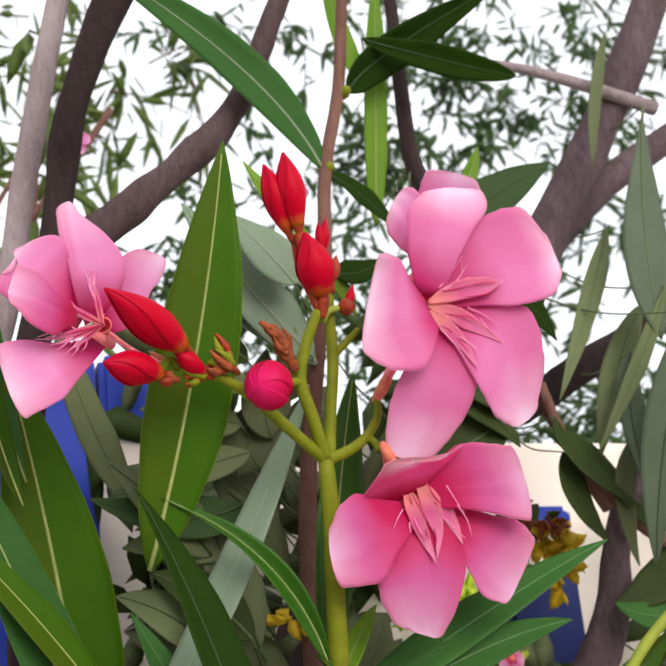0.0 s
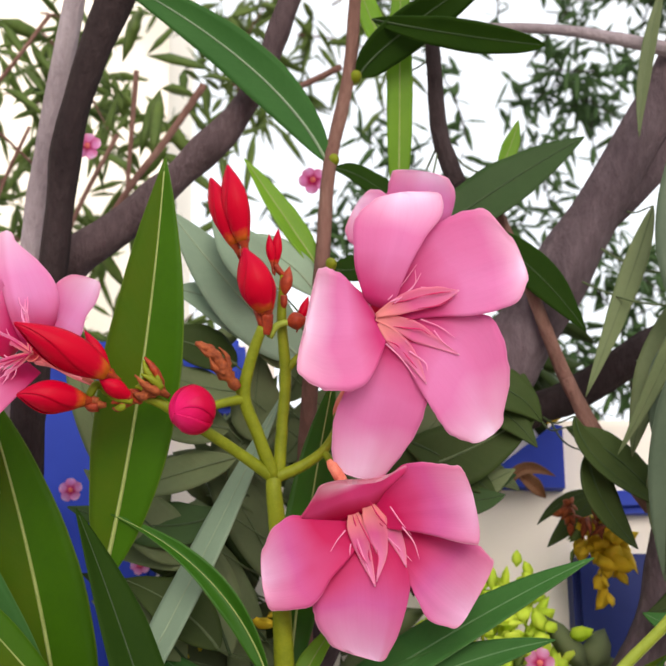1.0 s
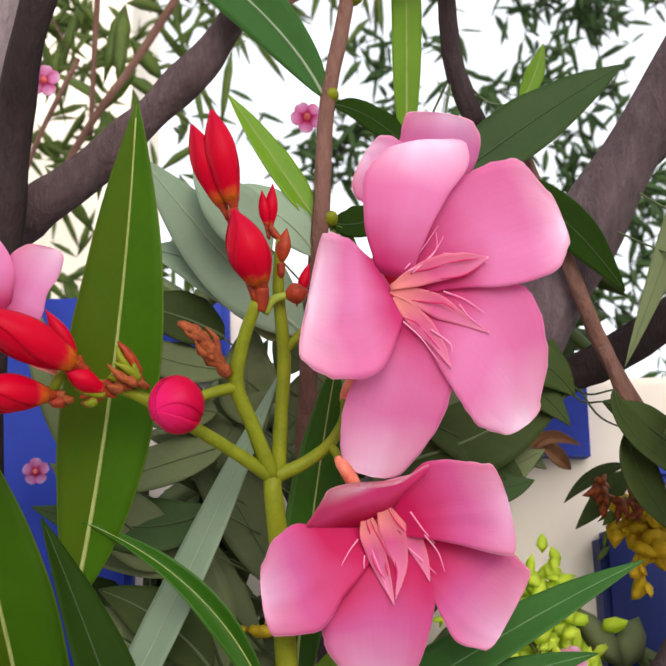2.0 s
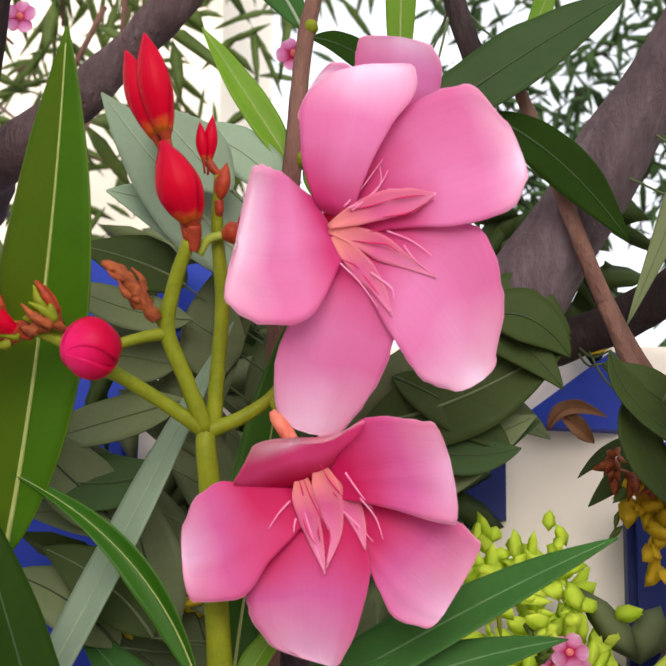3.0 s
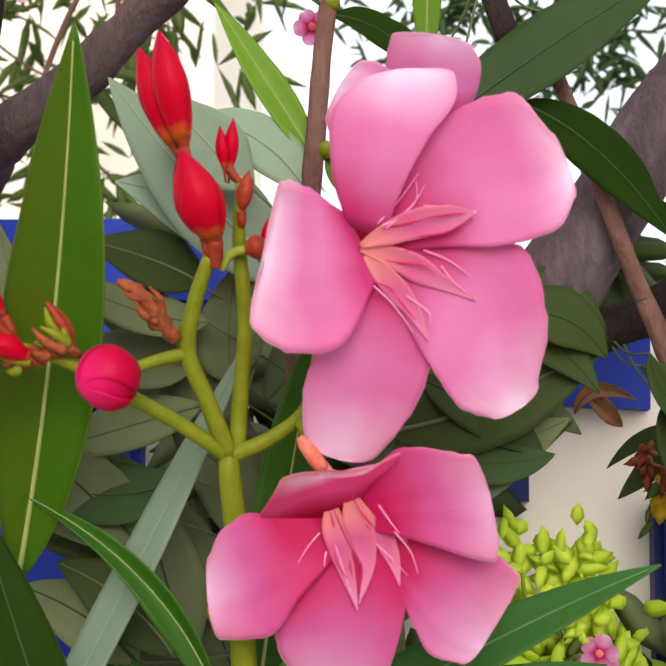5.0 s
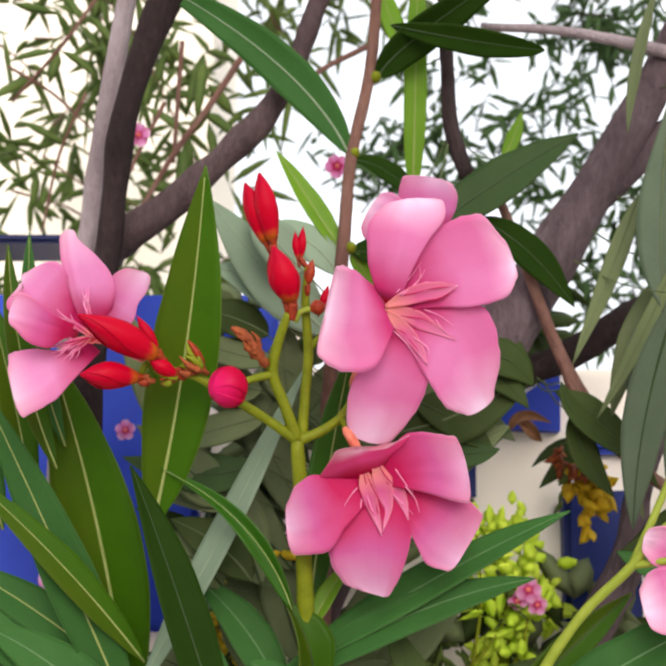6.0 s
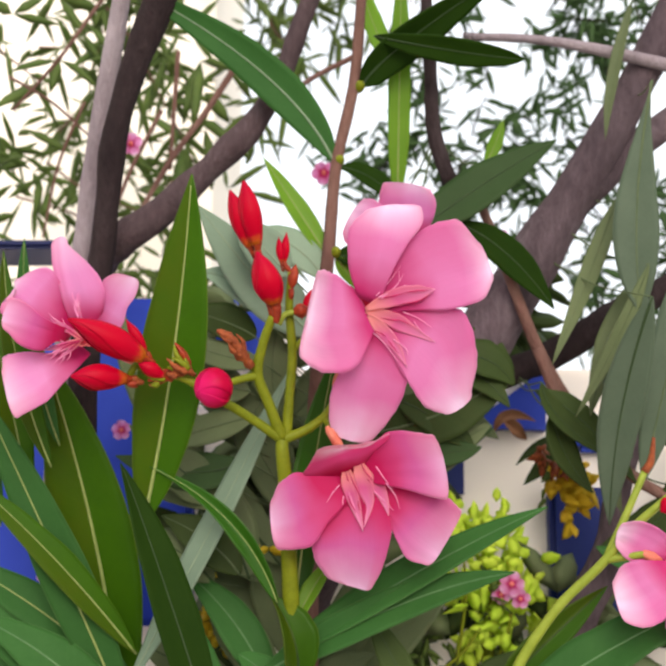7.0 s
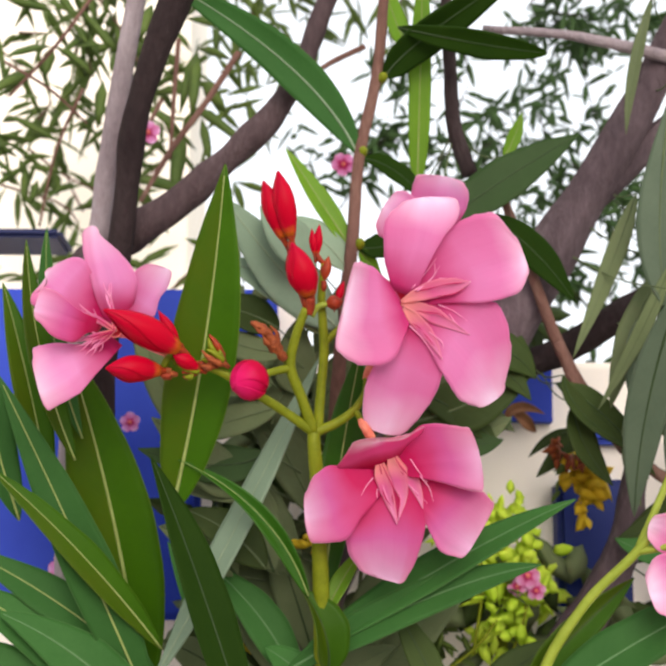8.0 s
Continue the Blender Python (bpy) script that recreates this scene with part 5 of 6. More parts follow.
shade_leaf((-0.0255, 0.2428, 1.0886), (-0.0404, 0.2400, 1.1069), (-0.0544, 0.2389, 1.1242), 13.1, LEAF_OLIVE, (0.1, -1, 0.3))
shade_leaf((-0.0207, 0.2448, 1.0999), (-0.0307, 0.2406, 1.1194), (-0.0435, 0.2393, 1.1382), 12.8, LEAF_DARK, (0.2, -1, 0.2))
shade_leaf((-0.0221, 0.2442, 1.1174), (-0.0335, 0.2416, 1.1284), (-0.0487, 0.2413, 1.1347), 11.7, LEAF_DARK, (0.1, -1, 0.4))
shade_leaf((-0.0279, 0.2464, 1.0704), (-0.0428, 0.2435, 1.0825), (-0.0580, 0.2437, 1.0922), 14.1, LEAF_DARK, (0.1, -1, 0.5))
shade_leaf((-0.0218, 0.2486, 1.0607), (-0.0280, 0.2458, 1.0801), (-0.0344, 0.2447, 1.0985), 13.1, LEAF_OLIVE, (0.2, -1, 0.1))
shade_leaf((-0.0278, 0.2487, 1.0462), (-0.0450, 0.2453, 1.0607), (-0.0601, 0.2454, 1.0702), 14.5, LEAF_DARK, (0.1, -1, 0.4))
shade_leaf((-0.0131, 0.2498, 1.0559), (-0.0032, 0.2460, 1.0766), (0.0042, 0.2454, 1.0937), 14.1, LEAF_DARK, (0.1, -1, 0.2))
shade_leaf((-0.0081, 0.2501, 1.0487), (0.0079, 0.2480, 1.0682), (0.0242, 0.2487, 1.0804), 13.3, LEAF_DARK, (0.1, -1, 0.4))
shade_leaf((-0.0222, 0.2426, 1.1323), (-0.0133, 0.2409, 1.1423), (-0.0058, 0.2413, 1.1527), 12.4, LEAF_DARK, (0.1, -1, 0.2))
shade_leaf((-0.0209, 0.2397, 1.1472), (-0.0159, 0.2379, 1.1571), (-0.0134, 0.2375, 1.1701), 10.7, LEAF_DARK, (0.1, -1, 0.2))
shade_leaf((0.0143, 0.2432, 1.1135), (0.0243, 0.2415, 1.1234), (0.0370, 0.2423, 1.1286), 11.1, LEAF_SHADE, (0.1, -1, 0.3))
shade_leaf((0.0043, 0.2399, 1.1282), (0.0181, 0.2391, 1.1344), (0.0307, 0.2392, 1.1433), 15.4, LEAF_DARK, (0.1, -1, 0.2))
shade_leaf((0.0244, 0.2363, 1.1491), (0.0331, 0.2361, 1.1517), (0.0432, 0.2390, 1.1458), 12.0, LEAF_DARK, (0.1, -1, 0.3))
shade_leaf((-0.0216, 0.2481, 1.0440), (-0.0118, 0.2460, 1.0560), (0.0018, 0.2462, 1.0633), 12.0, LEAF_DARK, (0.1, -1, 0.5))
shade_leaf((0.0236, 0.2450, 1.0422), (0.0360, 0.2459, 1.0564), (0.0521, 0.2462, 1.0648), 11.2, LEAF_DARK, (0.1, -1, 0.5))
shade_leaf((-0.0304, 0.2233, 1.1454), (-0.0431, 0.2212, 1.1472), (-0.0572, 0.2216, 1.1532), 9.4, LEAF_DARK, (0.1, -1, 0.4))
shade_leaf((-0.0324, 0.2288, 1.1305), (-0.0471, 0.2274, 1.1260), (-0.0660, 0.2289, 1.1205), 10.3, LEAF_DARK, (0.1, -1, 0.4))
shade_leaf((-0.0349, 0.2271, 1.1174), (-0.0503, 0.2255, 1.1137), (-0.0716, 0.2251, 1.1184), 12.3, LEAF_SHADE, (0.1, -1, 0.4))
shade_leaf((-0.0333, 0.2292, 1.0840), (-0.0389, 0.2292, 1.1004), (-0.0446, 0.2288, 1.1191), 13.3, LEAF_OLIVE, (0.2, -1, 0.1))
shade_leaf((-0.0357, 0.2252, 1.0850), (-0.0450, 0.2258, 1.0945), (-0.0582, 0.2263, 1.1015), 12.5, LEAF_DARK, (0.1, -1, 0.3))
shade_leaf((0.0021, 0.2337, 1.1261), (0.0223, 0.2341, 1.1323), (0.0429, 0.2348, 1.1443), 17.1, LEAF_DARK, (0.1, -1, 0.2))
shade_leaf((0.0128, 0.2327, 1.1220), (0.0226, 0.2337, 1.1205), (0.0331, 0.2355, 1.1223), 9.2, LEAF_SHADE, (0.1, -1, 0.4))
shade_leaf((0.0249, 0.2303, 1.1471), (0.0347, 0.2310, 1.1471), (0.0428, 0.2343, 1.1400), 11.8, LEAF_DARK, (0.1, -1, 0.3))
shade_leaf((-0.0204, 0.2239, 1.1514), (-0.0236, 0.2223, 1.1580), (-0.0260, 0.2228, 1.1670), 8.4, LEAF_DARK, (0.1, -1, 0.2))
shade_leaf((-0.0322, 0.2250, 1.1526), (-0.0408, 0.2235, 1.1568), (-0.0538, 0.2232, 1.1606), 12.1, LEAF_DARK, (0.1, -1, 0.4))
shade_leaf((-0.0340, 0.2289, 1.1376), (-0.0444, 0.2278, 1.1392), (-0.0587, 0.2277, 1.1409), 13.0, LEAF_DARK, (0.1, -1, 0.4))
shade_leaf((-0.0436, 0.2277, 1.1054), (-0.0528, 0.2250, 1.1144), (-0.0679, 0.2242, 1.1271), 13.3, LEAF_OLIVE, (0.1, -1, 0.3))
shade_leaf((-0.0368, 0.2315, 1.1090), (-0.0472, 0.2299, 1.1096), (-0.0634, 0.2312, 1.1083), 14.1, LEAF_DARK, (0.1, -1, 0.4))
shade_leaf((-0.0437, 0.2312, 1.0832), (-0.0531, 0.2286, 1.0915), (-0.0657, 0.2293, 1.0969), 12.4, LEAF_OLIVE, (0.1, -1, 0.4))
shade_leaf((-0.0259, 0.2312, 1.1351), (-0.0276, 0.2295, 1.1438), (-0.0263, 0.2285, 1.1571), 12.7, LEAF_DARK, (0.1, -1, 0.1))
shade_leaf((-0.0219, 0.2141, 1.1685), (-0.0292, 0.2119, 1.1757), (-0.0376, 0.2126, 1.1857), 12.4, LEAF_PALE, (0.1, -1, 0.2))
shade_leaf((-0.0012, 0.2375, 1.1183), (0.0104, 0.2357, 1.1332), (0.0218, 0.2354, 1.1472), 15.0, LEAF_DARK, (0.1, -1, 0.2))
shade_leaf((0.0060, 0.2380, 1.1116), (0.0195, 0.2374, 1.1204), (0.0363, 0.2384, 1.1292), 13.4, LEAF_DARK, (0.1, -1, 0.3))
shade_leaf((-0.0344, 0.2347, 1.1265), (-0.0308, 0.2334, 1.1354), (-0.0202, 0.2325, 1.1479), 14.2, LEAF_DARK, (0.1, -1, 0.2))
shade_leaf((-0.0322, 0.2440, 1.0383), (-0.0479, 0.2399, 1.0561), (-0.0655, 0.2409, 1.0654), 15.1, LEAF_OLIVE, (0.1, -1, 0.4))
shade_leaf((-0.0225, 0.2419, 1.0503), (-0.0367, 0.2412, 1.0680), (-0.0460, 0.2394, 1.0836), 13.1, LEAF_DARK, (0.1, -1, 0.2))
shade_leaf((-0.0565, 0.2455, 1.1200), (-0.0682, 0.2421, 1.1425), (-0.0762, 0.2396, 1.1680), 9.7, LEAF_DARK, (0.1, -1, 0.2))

r4 = random.Random(33)
olive, brown = [], []
for spot, way, count in (
    ((-0.0303, 0.2720, 1.1095), (-0.3, 0, 0.5), 5), ((-0.0413, 0.2720, 1.1230), (-0.5, 0, 0.2), 4), ((-0.0142, 0.2720, 1.0990), (0.4, 0, 0.5), 5),
    ((-0.0009, 0.2720, 1.0807), (0.3, 0, 0.6), 5), ((-0.0408, 0.2750, 1.0806), (-0.3, 0, 0.6), 5), ((-0.0500, 0.2750, 1.0950), (0.2, 0, 0.6), 4),
    ((-0.0225, 0.2720, 1.1270), (0.2, 0, 0.8), 4), ((-0.0309, 0.2720, 1.1440), (0.1, 0, 0.8), 3), ((0.0090, 0.2700, 1.1268), (0.3, 0, 0.2), 3),
    ((0.0122, 0.2700, 1.0808), (0.5, 0, 0.4), 3), ((-0.0295, 0.2720, 1.1300), (0.1, 0, 0.5), 4), ((-0.0012, 0.2720, 1.1270), (0.4, 0, 0.3), 4), ((0.0330, 0.2850, 1.0620), (0.3, 0, 0.2), 4), ((0.0540, 0.2800, 1.0600), (0.3, 0, 0.2), 4), ((0.0740, 0.2800, 1.0630), (0.2, 0, 0.3), 4), ((0.0860, 0.2800, 1.0760), (0.2, 0, 0.5), 4), ((-0.0546, 0.2720, 1.1500), (0.3, 0, 0.3), 2), ((0.1050, 0.2700, 1.1330), (0.3, 0, 0.4), 4), ((0.1150, 0.2700, 1.1100), (0.3, 0, 0.4), 4), ((0.1200, 0.2750, 1.1600), (0.3, 0, 0.4), 4), ((0.1020, 0.2700, 1.0850), (0.3, 0, 0.4), 4), ((-0.0219, 0.2720, 1.0703), (0.1, 0, 0.6), 5),
):
    twigs = spray(spot, way, 0.016, r4, count, 0.5, 0.6)
    olive += twigs[1:]
    brown += twigs[:1]
foliage("undergrowth", right_tree, LEAF_OLIVE, olive, r4, 0.0062, 0.023, 0.0078, "dull olive leaves in the shade", 0.2)
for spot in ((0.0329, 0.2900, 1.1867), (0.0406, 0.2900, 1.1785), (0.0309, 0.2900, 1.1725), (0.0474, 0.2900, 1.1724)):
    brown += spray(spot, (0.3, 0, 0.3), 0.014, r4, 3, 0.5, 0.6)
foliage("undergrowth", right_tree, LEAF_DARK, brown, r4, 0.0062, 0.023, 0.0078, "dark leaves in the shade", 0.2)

tree_leaf((0.0236, 0.2560, 1.1330), (0.0310, 0.2555, 1.1325), (0.0398, 0.2560, 1.1272), 8.0, LEAF_OLIVE, (0.1, -1, 0.3), 0.06, 0, 0.85, RIB_OLIVE)
tree_leaf((0.0246, 0.2570, 1.1310), (0.0262, 0.2565, 1.1260), (0.0270, 0.2570, 1.1200), 6.0, LEAF_OLIVE, (0.1, -1, 0.1), 0.06, 0, 0.85, RIB_OLIVE)

# ---- left: two grey stems and a fork ----
left_tree = thing("oleander_tree", "forked oleander tree with a grey and a dark stem", "tree", (-0.072, 0.252, 0.0), "oleander trees")
part("trunk", tube([(-0.078, 0.252, -0.03), (-0.075, 0.252, 0.7), (-0.0937, 0.2504, 1.1308), (-0.0872, 0.2404, 1.1788), (-0.0817, 0.2329, 1.2168), (-0.0753, 0.2255, 1.2547), (-0.0689, 0.2175, 1.2952)], [0.0091, 0.00758, 0.00394, 0.00334, 0.00303, 0.00293, 0.00283], 14, 8, 0.2), BARK, left_tree, "smooth grey bark")
part("trunk", tube([(-0.066, 0.252, -0.03), (-0.066, 0.252, 0.7), (-0.0840, 0.2352, 1.1413), (-0.0785, 0.2279, 1.1783), (-0.0768, 0.2250, 1.1929), (-0.0747, 0.2214, 1.2115), (-0.0697, 0.2178, 1.2298), (-0.0641, 0.2150, 1.2446), (-0.0588, 0.2121, 1.2594), (-0.0494, 0.2040, 1.3013)], [0.00954, 0.00795, 0.00434, 0.00416, 0.00368, 0.00349, 0.00406, 0.00453, 0.00472, 0.00406], 14, 8, 0.22), BARK_DARK, left_tree, "dark brown bark")
part("limb", tube([(-0.0939, 0.2795, 1.1858), (-0.0768, 0.2397, 1.1842), (-0.0596, 0.2347, 1.1954), (-0.0505, 0.2323, 1.2031), (-0.0408, 0.2297, 1.2121), (-0.0370, 0.2291, 1.2155), (-0.0332, 0.2283, 1.2202), (-0.0274, 0.2266, 1.2296), (-0.0223, 0.2244, 1.2415), (-0.0178, 0.2219, 1.2540), (-0.0120, 0.2193, 1.2706)], [0.00603, 0.0056, 0.00452, 0.00398, 0.00441, 0.00398, 0.00344, 0.00312, 0.00291, 0.0028, 0.00269], 14, 8, 0.22, 3), BARK_LIMB, left_tree, "dark brown limb")

for pts, r in (
    (((-0.0478, 0.3115, 1.2715), (-0.0597, 0.3114, 1.2519), (-0.0715, 0.3109, 1.2342), (-0.0819, 0.3125, 1.2158)), 0.00136),
    (((-0.0694, 0.3099, 1.2759), (-0.0710, 0.3142, 1.2546), (-0.0720, 0.3150, 1.2324)), 0.00096),
    (((-0.0745, 0.3072, 1.2522), (-0.0868, 0.3117, 1.2282), (-0.0940, 0.3140, 1.2068)), 0.00088),
    (((-0.0972, 0.3054, 1.2940), (-0.1142, 0.3095, 1.2711), (-0.1297, 0.3124, 1.2543)), 0.00077),
    (((-0.1034, 0.3125, 1.2576), (-0.1127, 0.3166, 1.2363), (-0.1188, 0.3219, 1.2090)), 0.00067),
    (((-0.1312, 0.3099, 1.2665), (-0.1157, 0.3122, 1.2575), (-0.1019, 0.3151, 1.2454)), 0.00058),
    (((-0.0040, 0.2784, 1.2608), (-0.0155, 0.2791, 1.2551), (-0.0227, 0.2326, 1.2305)), 0.00102),
):
    part("twig", tube(pts, [r, r * 0.9, r * 0.7], 6, 5, 0.1), TWIG, left_tree, "thin reddish twig")

# ---- lower right: pale green shoot with a flower ----
side_shoot = thing("flowering_oleander", "light green oleander shoot with a pink flower", "shrub", (0.0419, 0.2056, 0.0))
sf = side_shoot.location.copy()
part("stem", tube([sf - Vector((0, 0, 0.03)), sf + Vector((0, 0, 0.6)), (0.0352, 0.2094, 1.0469), (0.0475, 0.2045, 1.0731), (0.0617, 0.2001, 1.0879), (0.0702, 0.1966, 1.0976), (0.0853, 0.1927, 1.1099)], [0.00314, 0.00314, 0.00157, 0.00136, 0.00126, 0.00115, 0.00105], 12, 8, 0.08), STEM_LIGHT, side_shoot, "light green stem")
part("stalk", tube([(0.0628, 0.1998, 1.0895), (0.0681, 0.1996, 1.1005), (0.0732, 0.1994, 1.1116)], [0.00114, 0.00104, 0.00094], 10, 6), STEM_LIGHT, side_shoot)
part("stalk", tube([(0.0622, 0.2000, 1.0886), (0.0669, 0.1982, 1.0892), (0.0721, 0.1963, 1.0899)], [0.00116, 0.00105, 0.00095], 10, 6), STEM_LIGHT, side_shoot)
part("withered_tip", tube([(0.0733, 0.1994, 1.1114), (0.0750, 0.1988, 1.1149), (0.0756, 0.1977, 1.1204)], [0.00114, 0.00093, 0.00041], 8, 4, 0.3), WILTED, side_shoot, "withered brown tip")
fe = part("flower", turned((0, 1, 0), (0.0783, 0.1953, 1.0871), [(0.002, 0.0015), (0.005, 0.0012), (0.009, 0.0012)], 10), PEACH, side_shoot, "open pink oleander flower")
even_petal(fe, (0.0811, 0.1980, 1.0878), (0.0732, 0.1964, 1.0921), (0.0647, 0.1961, 1.0950), 11.0, (-0.2, -1, -0.3), 31)
even_petal(fe, (0.0802, 0.1948, 1.0855), (0.0724, 0.1936, 1.0807), (0.0642, 0.1959, 1.0774), 17.0, (-0.2, -1, 0.1), 32)
even_petal(fe, (0.0825, 0.1949, 1.0850), (0.0845, 0.1958, 1.0765), (0.0849, 0.1995, 1.0668), 17.0, (0, -1, 0), 33)
even_petal(fe, (0.0825, 0.1944, 1.0871), (0.0910, 0.1932, 1.0903), (0.1012, 0.1951, 1.0916), 17.0, (0, -1, 0), 34)
throat(fe, (0.0811, 0.1947, 1.0861), (-0.1, -1.0, 0), 0.0044, 0.008, (0.0721, 0.1963, 1.0899), rng, (((0.0808, 0.1950, 1.0753), 4.0), ((0.0864, 0.1947, 1.0775), 4.0), ((0.0897, 0.1933, 1.0851), 3.5), ((0.0766, 0.1939, 1.0796), 3.0)), 0.25)
bud(side_shoot, (0.0798, 0.1939, 1.1034), (0.0756, 0.1925, 1.1005), 5.0, label="scarlet flower bud")
leaf(side_shoot, (0.0352, 0.2094, 1.0469), (0.0620, 0.2067, 1.0645), (0.0931, 0.2046, 1.0799), 14.5, LEAF_MID, (0, -0.9, 0.45), 0.08, 0, 0.85, RIB_SOFT)
leaf(side_shoot, (0.0336, 0.2154, 1.0531), (0.0486, 0.2148, 1.0676), (0.0648, 0.2142, 1.0822), 9.1, LEAF, (0.3, -1, 0.4), 0.2, 0, 0.85, RIB_DARK)

# ---- lime green bush by the wall ----
bush = thing("garden_bush", "bright lime green bush with yellow leaves", "bush", (0.055, 0.25, 0.0))
part("stem", tube([(0.055, 0.25, -0.02), (0.056, 0.25, 0.6), (0.0371, 0.2760, 1.0553), (0.0371, 0.2683, 1.0938)], [0.00445, 0.00371, 0.00222, 0.00111], 8, 6), STEM, bush)
r2 = random.Random(9)
lime = spray((0.0369, 0.2694, 1.0783), (0, 0, 1), 0.0211, r2, 23, 0.52, 0.9) + spray((0.0350, 0.2700, 1.0985), (0.3, 0, 0.6), 0.0100, r2, 9, 0.5, 0.9)
foliage("crown", bush, LIME, lime, r2, 0.0030, 0.0078, 0.0040, "lime green leaves", 0.0)
foliage("yellow_crown", bush, YELLOW, spray((0.0591, 0.2629, 1.1136), (1, 0, 0), 0.0090, r2, 8, 0.35, 0.4), r2, 0.0021, 0.0063, 0.0042, "yellow leaves", 0.0)

foliage("yellow_crown", bush, YELLOW, spray((-0.0417, 0.2436, 1.0886), (1, 0, 0), 0.0124, r2, 5, 0.3, 0.3) + spray((-0.0490, 0.2463, 1.0679), (1, 0, 0), 0.0124, r2, 4, 0.3, 0.3), r2, 0.0021, 0.0056, 0.0035, "yellow leaves", 0.0)

foliage("dry_leaves", bush, WILTED, spray((0.0564, 0.2593, 1.1243), (0.3, 0, -0.3), 0.0076, r2, 4, 0.4, 0.6), r2, 0.0021, 0.0049, 0.0021, "dry brown leaves", 0.4)
leaf(bush, (0.0457, 0.2680, 1.1503), (0.0506, 0.2680, 1.1500), (0.0559, 0.2680, 1.1517), 5.2, YELLOW, (0, -1, 0.3), 0.1, 0, 0.85, YELLOW, "yellowing leaf")
leaf(bush, (0.0410, 0.2850, 1.1335), (0.0457, 0.2830, 1.1384), (0.0544, 0.2850, 1.1367), 3.6, DRY, (0, -1, 0.3), 0.3, 60, 0.85, WILTED, "curled dry leaf")
leaf(bush, (0.0431, 0.2850, 1.1377), (0.0477, 0.2830, 1.1339), (0.0513, 0.2850, 1.1307), 4.2, DRY, (0.2, -1, 0.1), 0.3, 80, 0.85, WILTED, "curled dry leaf")
leaf(bush, (0.0623, 0.2700, 1.1282), (0.0562, 0.2700, 1.1222), (0.0484, 0.2700, 1.1146), 6.0, LEAF_DARK, (0, -1, 0.3), 0.1, 0, 0.85, RIB_DARK)
leaf(bush, (0.0619, 0.2720, 1.1298), (0.0539, 0.2720, 1.1271), (0.0464, 0.2720, 1.1210), 3.6, LEAF_DARK, (0, -1, 0.3), 0.1, 0, 0.85, RIB_DARK)
foliage("low_leaves", bush, CROWN_LIGHT, spray((0.0552, 0.2619, 1.1180), (0.3, 0, -0.2), 0.0091, r2, 3, 0.4, 0.6) + spray((0.0277, 0.2708, 1.0630), (0.2, 0, 0.5), 0.0151, r2, 14, 0.6, 0.6), r2, 0.0028, 0.0077, 0.0021, "olive green leaves", 0.2)
for a, b in (((0.0267, 0.2645, 1.0606), (0.0280, 0.2567, 1.0995)), ((0.0365, 0.2692, 1.0556), (0.0443, 0.2639, 1.0834)), ((0.0184, 0.2653, 1.0556), (0.0338, 0.2627, 1.0707))):
    part("twig", tube([a, Vector(a).lerp(Vector(b), 0.5) + Vector((0.002, 0, 0)), b], [0.0006, 0.0005, 0.0004], 6, 4), STEM, bush)

# ---- tree crowns against the sky ----
r3 = random.Random(21)
dark = []
for spot, way, size, count in (
    ((0.0860, 0.4730, 1.3035), (0.3, 0, 0.4), 0.0492, 17),
    ((0.1223, 0.4669, 1.3393), (0.3, 0, 0.4), 0.0492, 11),
    ((0.0759, 0.4624, 1.3549), (0.2, 0, 0.4), 0.0442, 9),
    ((0.0618, 0.4795, 1.2678), (0.3, 0, 0.4), 0.0296, 14),
    ((0.1222, 0.4845, 1.2523), (0.3, 0, 0.4), 0.0394, 14),
    ((0.0416, 0.4728, 1.2974), (0.3, 0, 0.4), 0.0344, 12),
    ((-0.0028, 0.4750, 1.2793), (0.3, 0, 0.4), 0.0296, 12),
    ((0.0899, 0.4835, 1.2522), (0.3, 0, 0.4), 0.0296, 8),
    ((0.1319, 0.4701, 1.1609), (0.3, 0, 0.4), 0.0526, 22),
    ((0.1165, 0.4678, 1.1703), (0.3, 0, 0.4), 0.0316, 10),
    ((0.1614, 0.4702, 1.2200), (0.3, 0, 0.4), 0.0514, 14),
    ((0.1154, 0.4700, 1.4000), (0.3, 0, 0.4), 0.0450, 11),
    ((0.1335, 0.4700, 1.3750), (0.3, 0, 0.4), 0.0450, 11),
    ((0.1720, 0.4700, 1.4100), (0.3, 0, 0.4), 0.0450, 11),
    ((0.2000, 0.4700, 1.3700), (0.3, 0, 0.4), 0.0450, 14),
    ((0.2280, 0.4700, 1.3200), (0.3, 0, 0.4), 0.0450, 14),
    ((0.0500, 0.4700, 1.4000), (0.3, 0, 0.4), 0.0400, 9),
    ((0.2050, 0.4700, 1.2400), (0.3, 0, 0.4), 0.0450, 14),
    ((0.2420, 0.4500, 1.4200), (0.3, 0, 0.4), 0.0450, 12),
    ((0.2030, 0.4500, 1.4060), (0.3, 0, 0.4), 0.0450, 12),
    ((0.2100, 0.4700, 1.1800), (0.3, 0, 0.4), 0.0450, 14),
):
    dark += spray(spot, way, size, r3, count, 0.5, 0.7)
foliage("crown", right_tree, CROWN, dark, r3, 0.0046, 0.0134, 0.0025, "narrow dark leaves against the sky")
for line in dark[::3]:
    part("twig", tube(line, [0.0005, 0.0004, 0.0002], 5, 4), BARK_DARK, right_tree)
dark = []
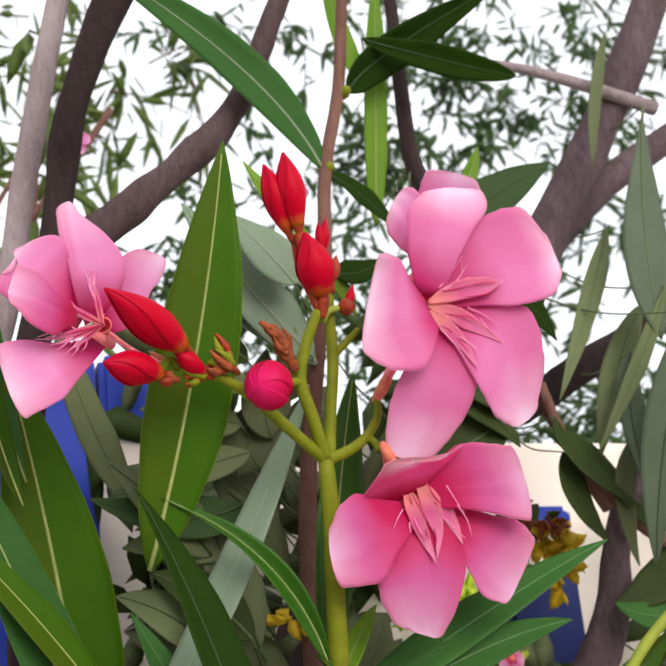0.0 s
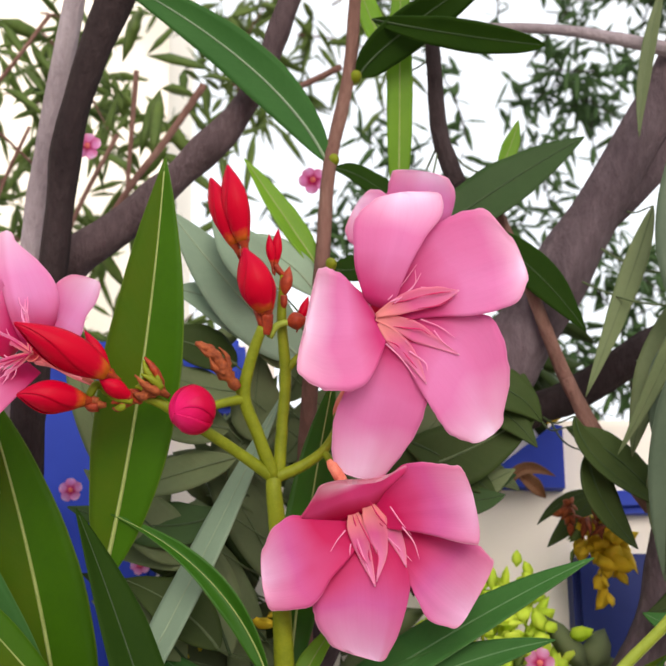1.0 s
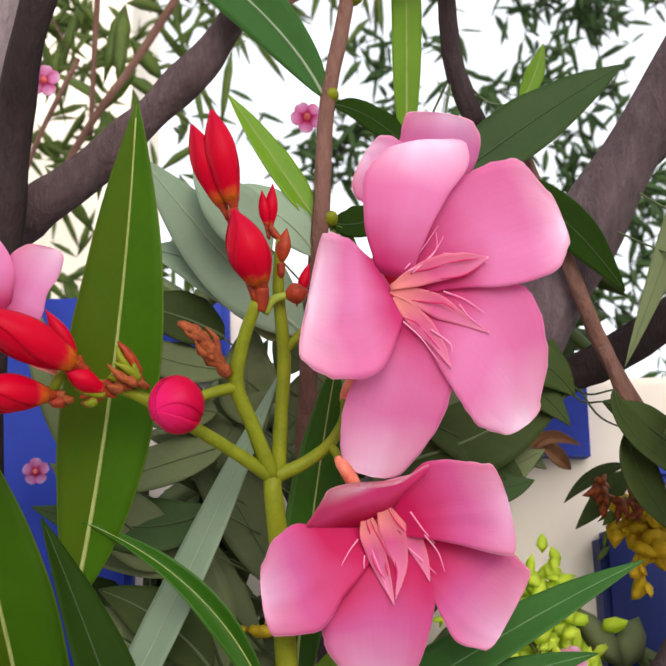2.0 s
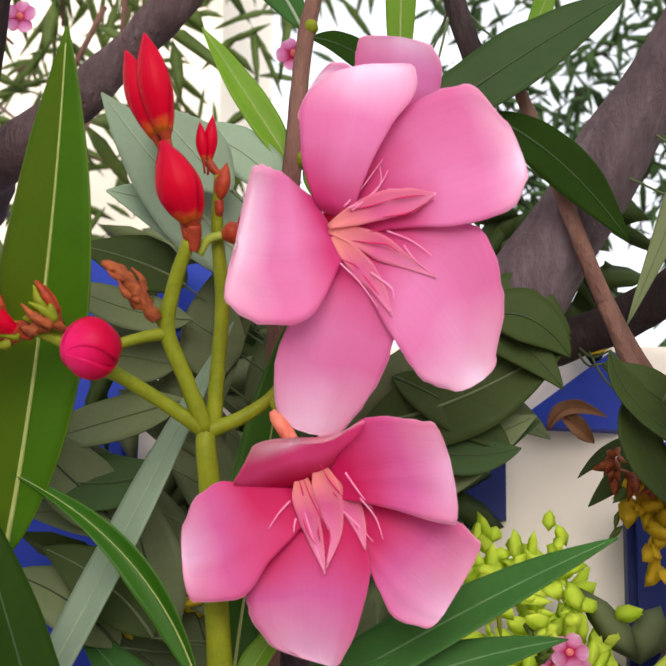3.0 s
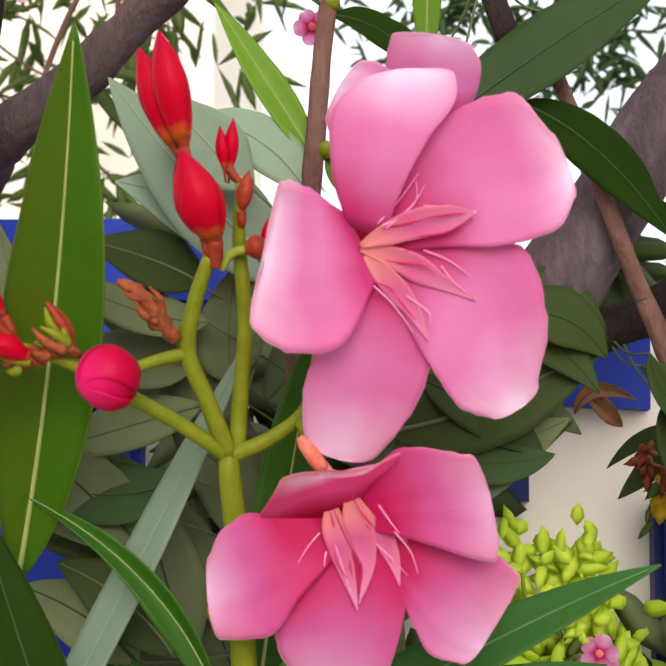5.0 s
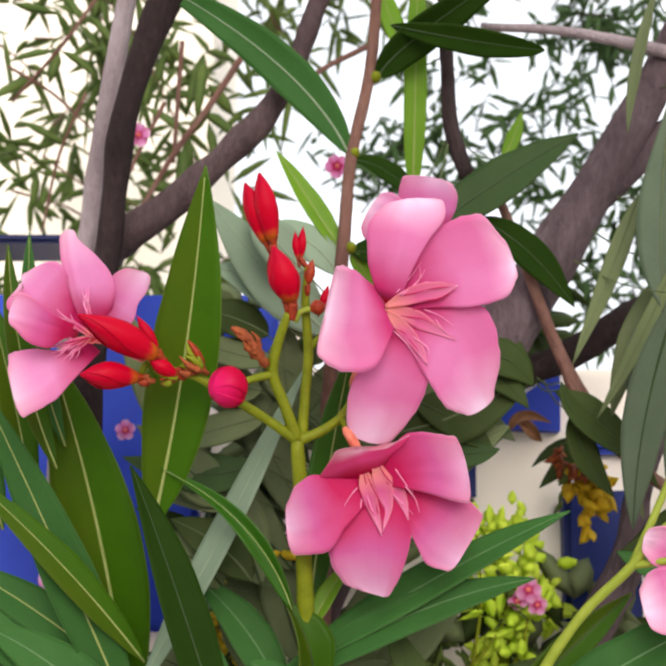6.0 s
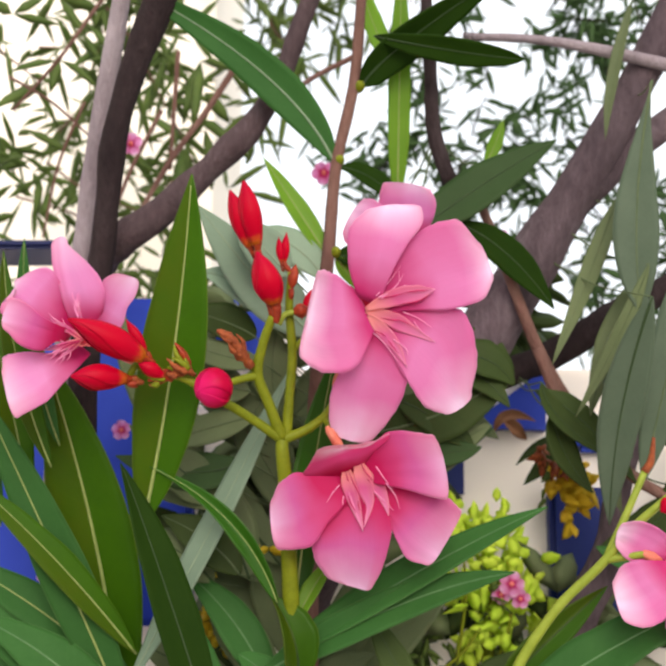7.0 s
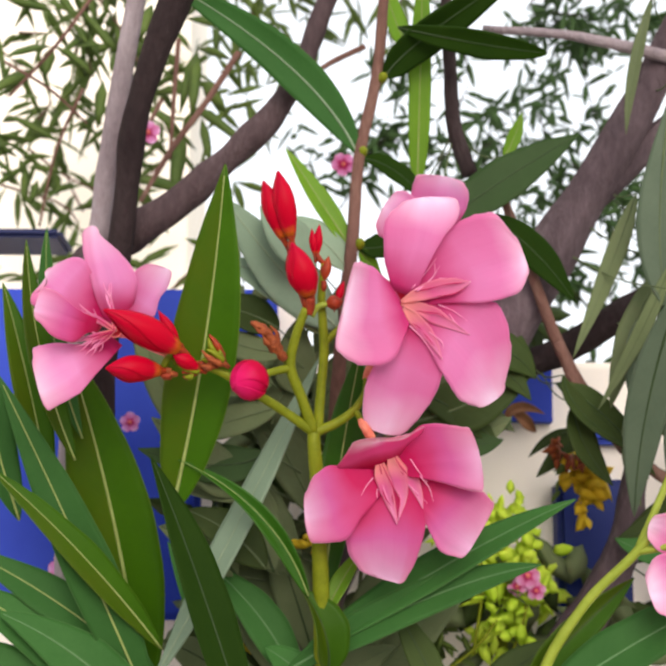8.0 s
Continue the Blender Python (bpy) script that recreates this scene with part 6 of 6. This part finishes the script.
for spot, way, size, count in (
    ((-0.1366, 0.3878, 1.3086), (0.3, 0, -0.5), 0.0491, 6),
    ((-0.1241, 0.3860, 1.3192), (0.3, 0, -0.4), 0.0491, 5),
    ((-0.1457, 0.3968, 1.2628), (0.3, 0, -0.4), 0.0491, 5),
    ((-0.0792, 0.3924, 1.2948), (0.3, 0, 0.6), 0.0491, 2),
    ((-0.0901, 0.3992, 1.2595), (0.5, 0, 0.6), 0.0468, 2),
    ((-0.0487, 0.3883, 1.3196), (0.1, 0, -0.6), 0.0410, 2),
    ((-0.0721, 0.3990, 1.2632), (0.3, 0, 0.4), 0.0352, 2),
    ((-0.0937, 0.4075, 1.2173), (0.3, 0, 0.4), 0.0468, 4),
    ((-0.1026, 0.3971, 1.2129), (0.3, 0, 0.4), 0.0242, 4),
    ((-0.1008, 0.4010, 1.1939), (0.3, 0, 0.4), 0.0266, 4),
    ((-0.1457, 0.4074, 1.2100), (0.3, 0, 0.3), 0.0352, 6),
    ((-0.1530, 0.4115, 1.1888), (0.3, 0, 0.3), 0.0292, 4),
    ((-0.1102, 0.4224, 1.3242), (-0.2, 0, -0.5), 0.0321, 5),
    ((-0.1214, 0.4229, 1.3326), (0.2, 0, -0.5), 0.0372, 5),
    ((-0.1095, 0.4340, 1.2907), (-0.3, 0, 0.4), 0.0318, 4),
    ((-0.1198, 0.4436, 1.2722), (0.2, 0, 0.3), 0.0314, 5),
    ((-0.0109, 0.4700, 1.3910), (0.2, 0, -0.4), 0.0420, 10),
    ((-0.0586, 0.4700, 1.3860), (0.2, 0, -0.4), 0.0420, 12),
):
    dark += spray(spot, way, size, r3, count, 0.5, 0.6)
foliage("crown", left_tree, CROWN_LIGHT, dark, r3, 0.0078, 0.0213, 0.0030, "narrow drooping green leaves")
for line in dark[::3]:
    part("twig", tube(line, [0.0006, 0.0005, 0.0002], 5, 4), TWIG, left_tree)

broad = []
for spot, count in (((-0.0727, 0.3324, 1.2836), 3), ((-0.0678, 0.3358, 1.2677), 2), ((-0.0614, 0.3318, 1.2884), 2), ((-0.0759, 0.3381, 1.2550), 1), ((-0.1210, 0.3361, 1.2941), 1), ((-0.1357, 0.3344, 1.3003), 2)):
    broad += spray(spot, (0.2, 0, -0.6), 0.024, r3, count, 0.45, 0.5)
foliage("crown", left_tree, CROWN_LIGHT, broad, r3, 0.0110, 0.0240, 0.0044, "broad drooping green leaves", 0.8)


def small_flower(parent, centre, size, seed):
    """A far pink bloom of five petals."""
    rr = random.Random(seed)
    c = Vector(centre)
    core = part("flower", turned((0, 1, 0), c, [(-0.001, size * 0.1), (0.001, size * 0.14), (0.003, size * 0.06)], 8), THROAT, parent, "small pink flower")
    a0 = rr.random() * 6
    for k in range(5):
        a = a0 + k * 1.257
        d = Vector((math.cos(a), rr.uniform(-0.3, 0.3), math.sin(a)))
        even_petal(core, c + d * size * 0.1, c + d * size * 0.3, c + d * size * 0.55, size * 480, (0, -1, 0), seed + k, PETAL_PALE)


for spot, size, seed in (((-0.0132, 0.2341, 1.2050), 0.0068, 1), ((-0.0713, 0.2307, 1.2133), 0.0066, 3)):
    small_flower(left_tree, spot, size, seed)
for spot, size, seed in (((-0.0800, 0.2800, 1.1330), 0.0060, 12), ((-0.0845, 0.2800, 1.0690), 0.0070, 13), ((-0.0610, 0.2850, 1.1130), 0.0050, 14), ((-0.0964, 0.2622, 1.0863), 0.0094, 7), ((-0.0931, 0.2631, 1.0821), 0.0087, 8), ((-0.0425, 0.2289, 1.1583), 0.0063, 9), ((0.0433, 0.2603, 1.0839), 0.0071, 5), ((0.0402, 0.2622, 1.0808), 0.0055, 10), ((0.0460, 0.2620, 1.0795), 0.0055, 11), ((0.0414, 0.2524, 1.1897), 0.0047, 6)):
    small_flower(right_tree, spot, size, seed)
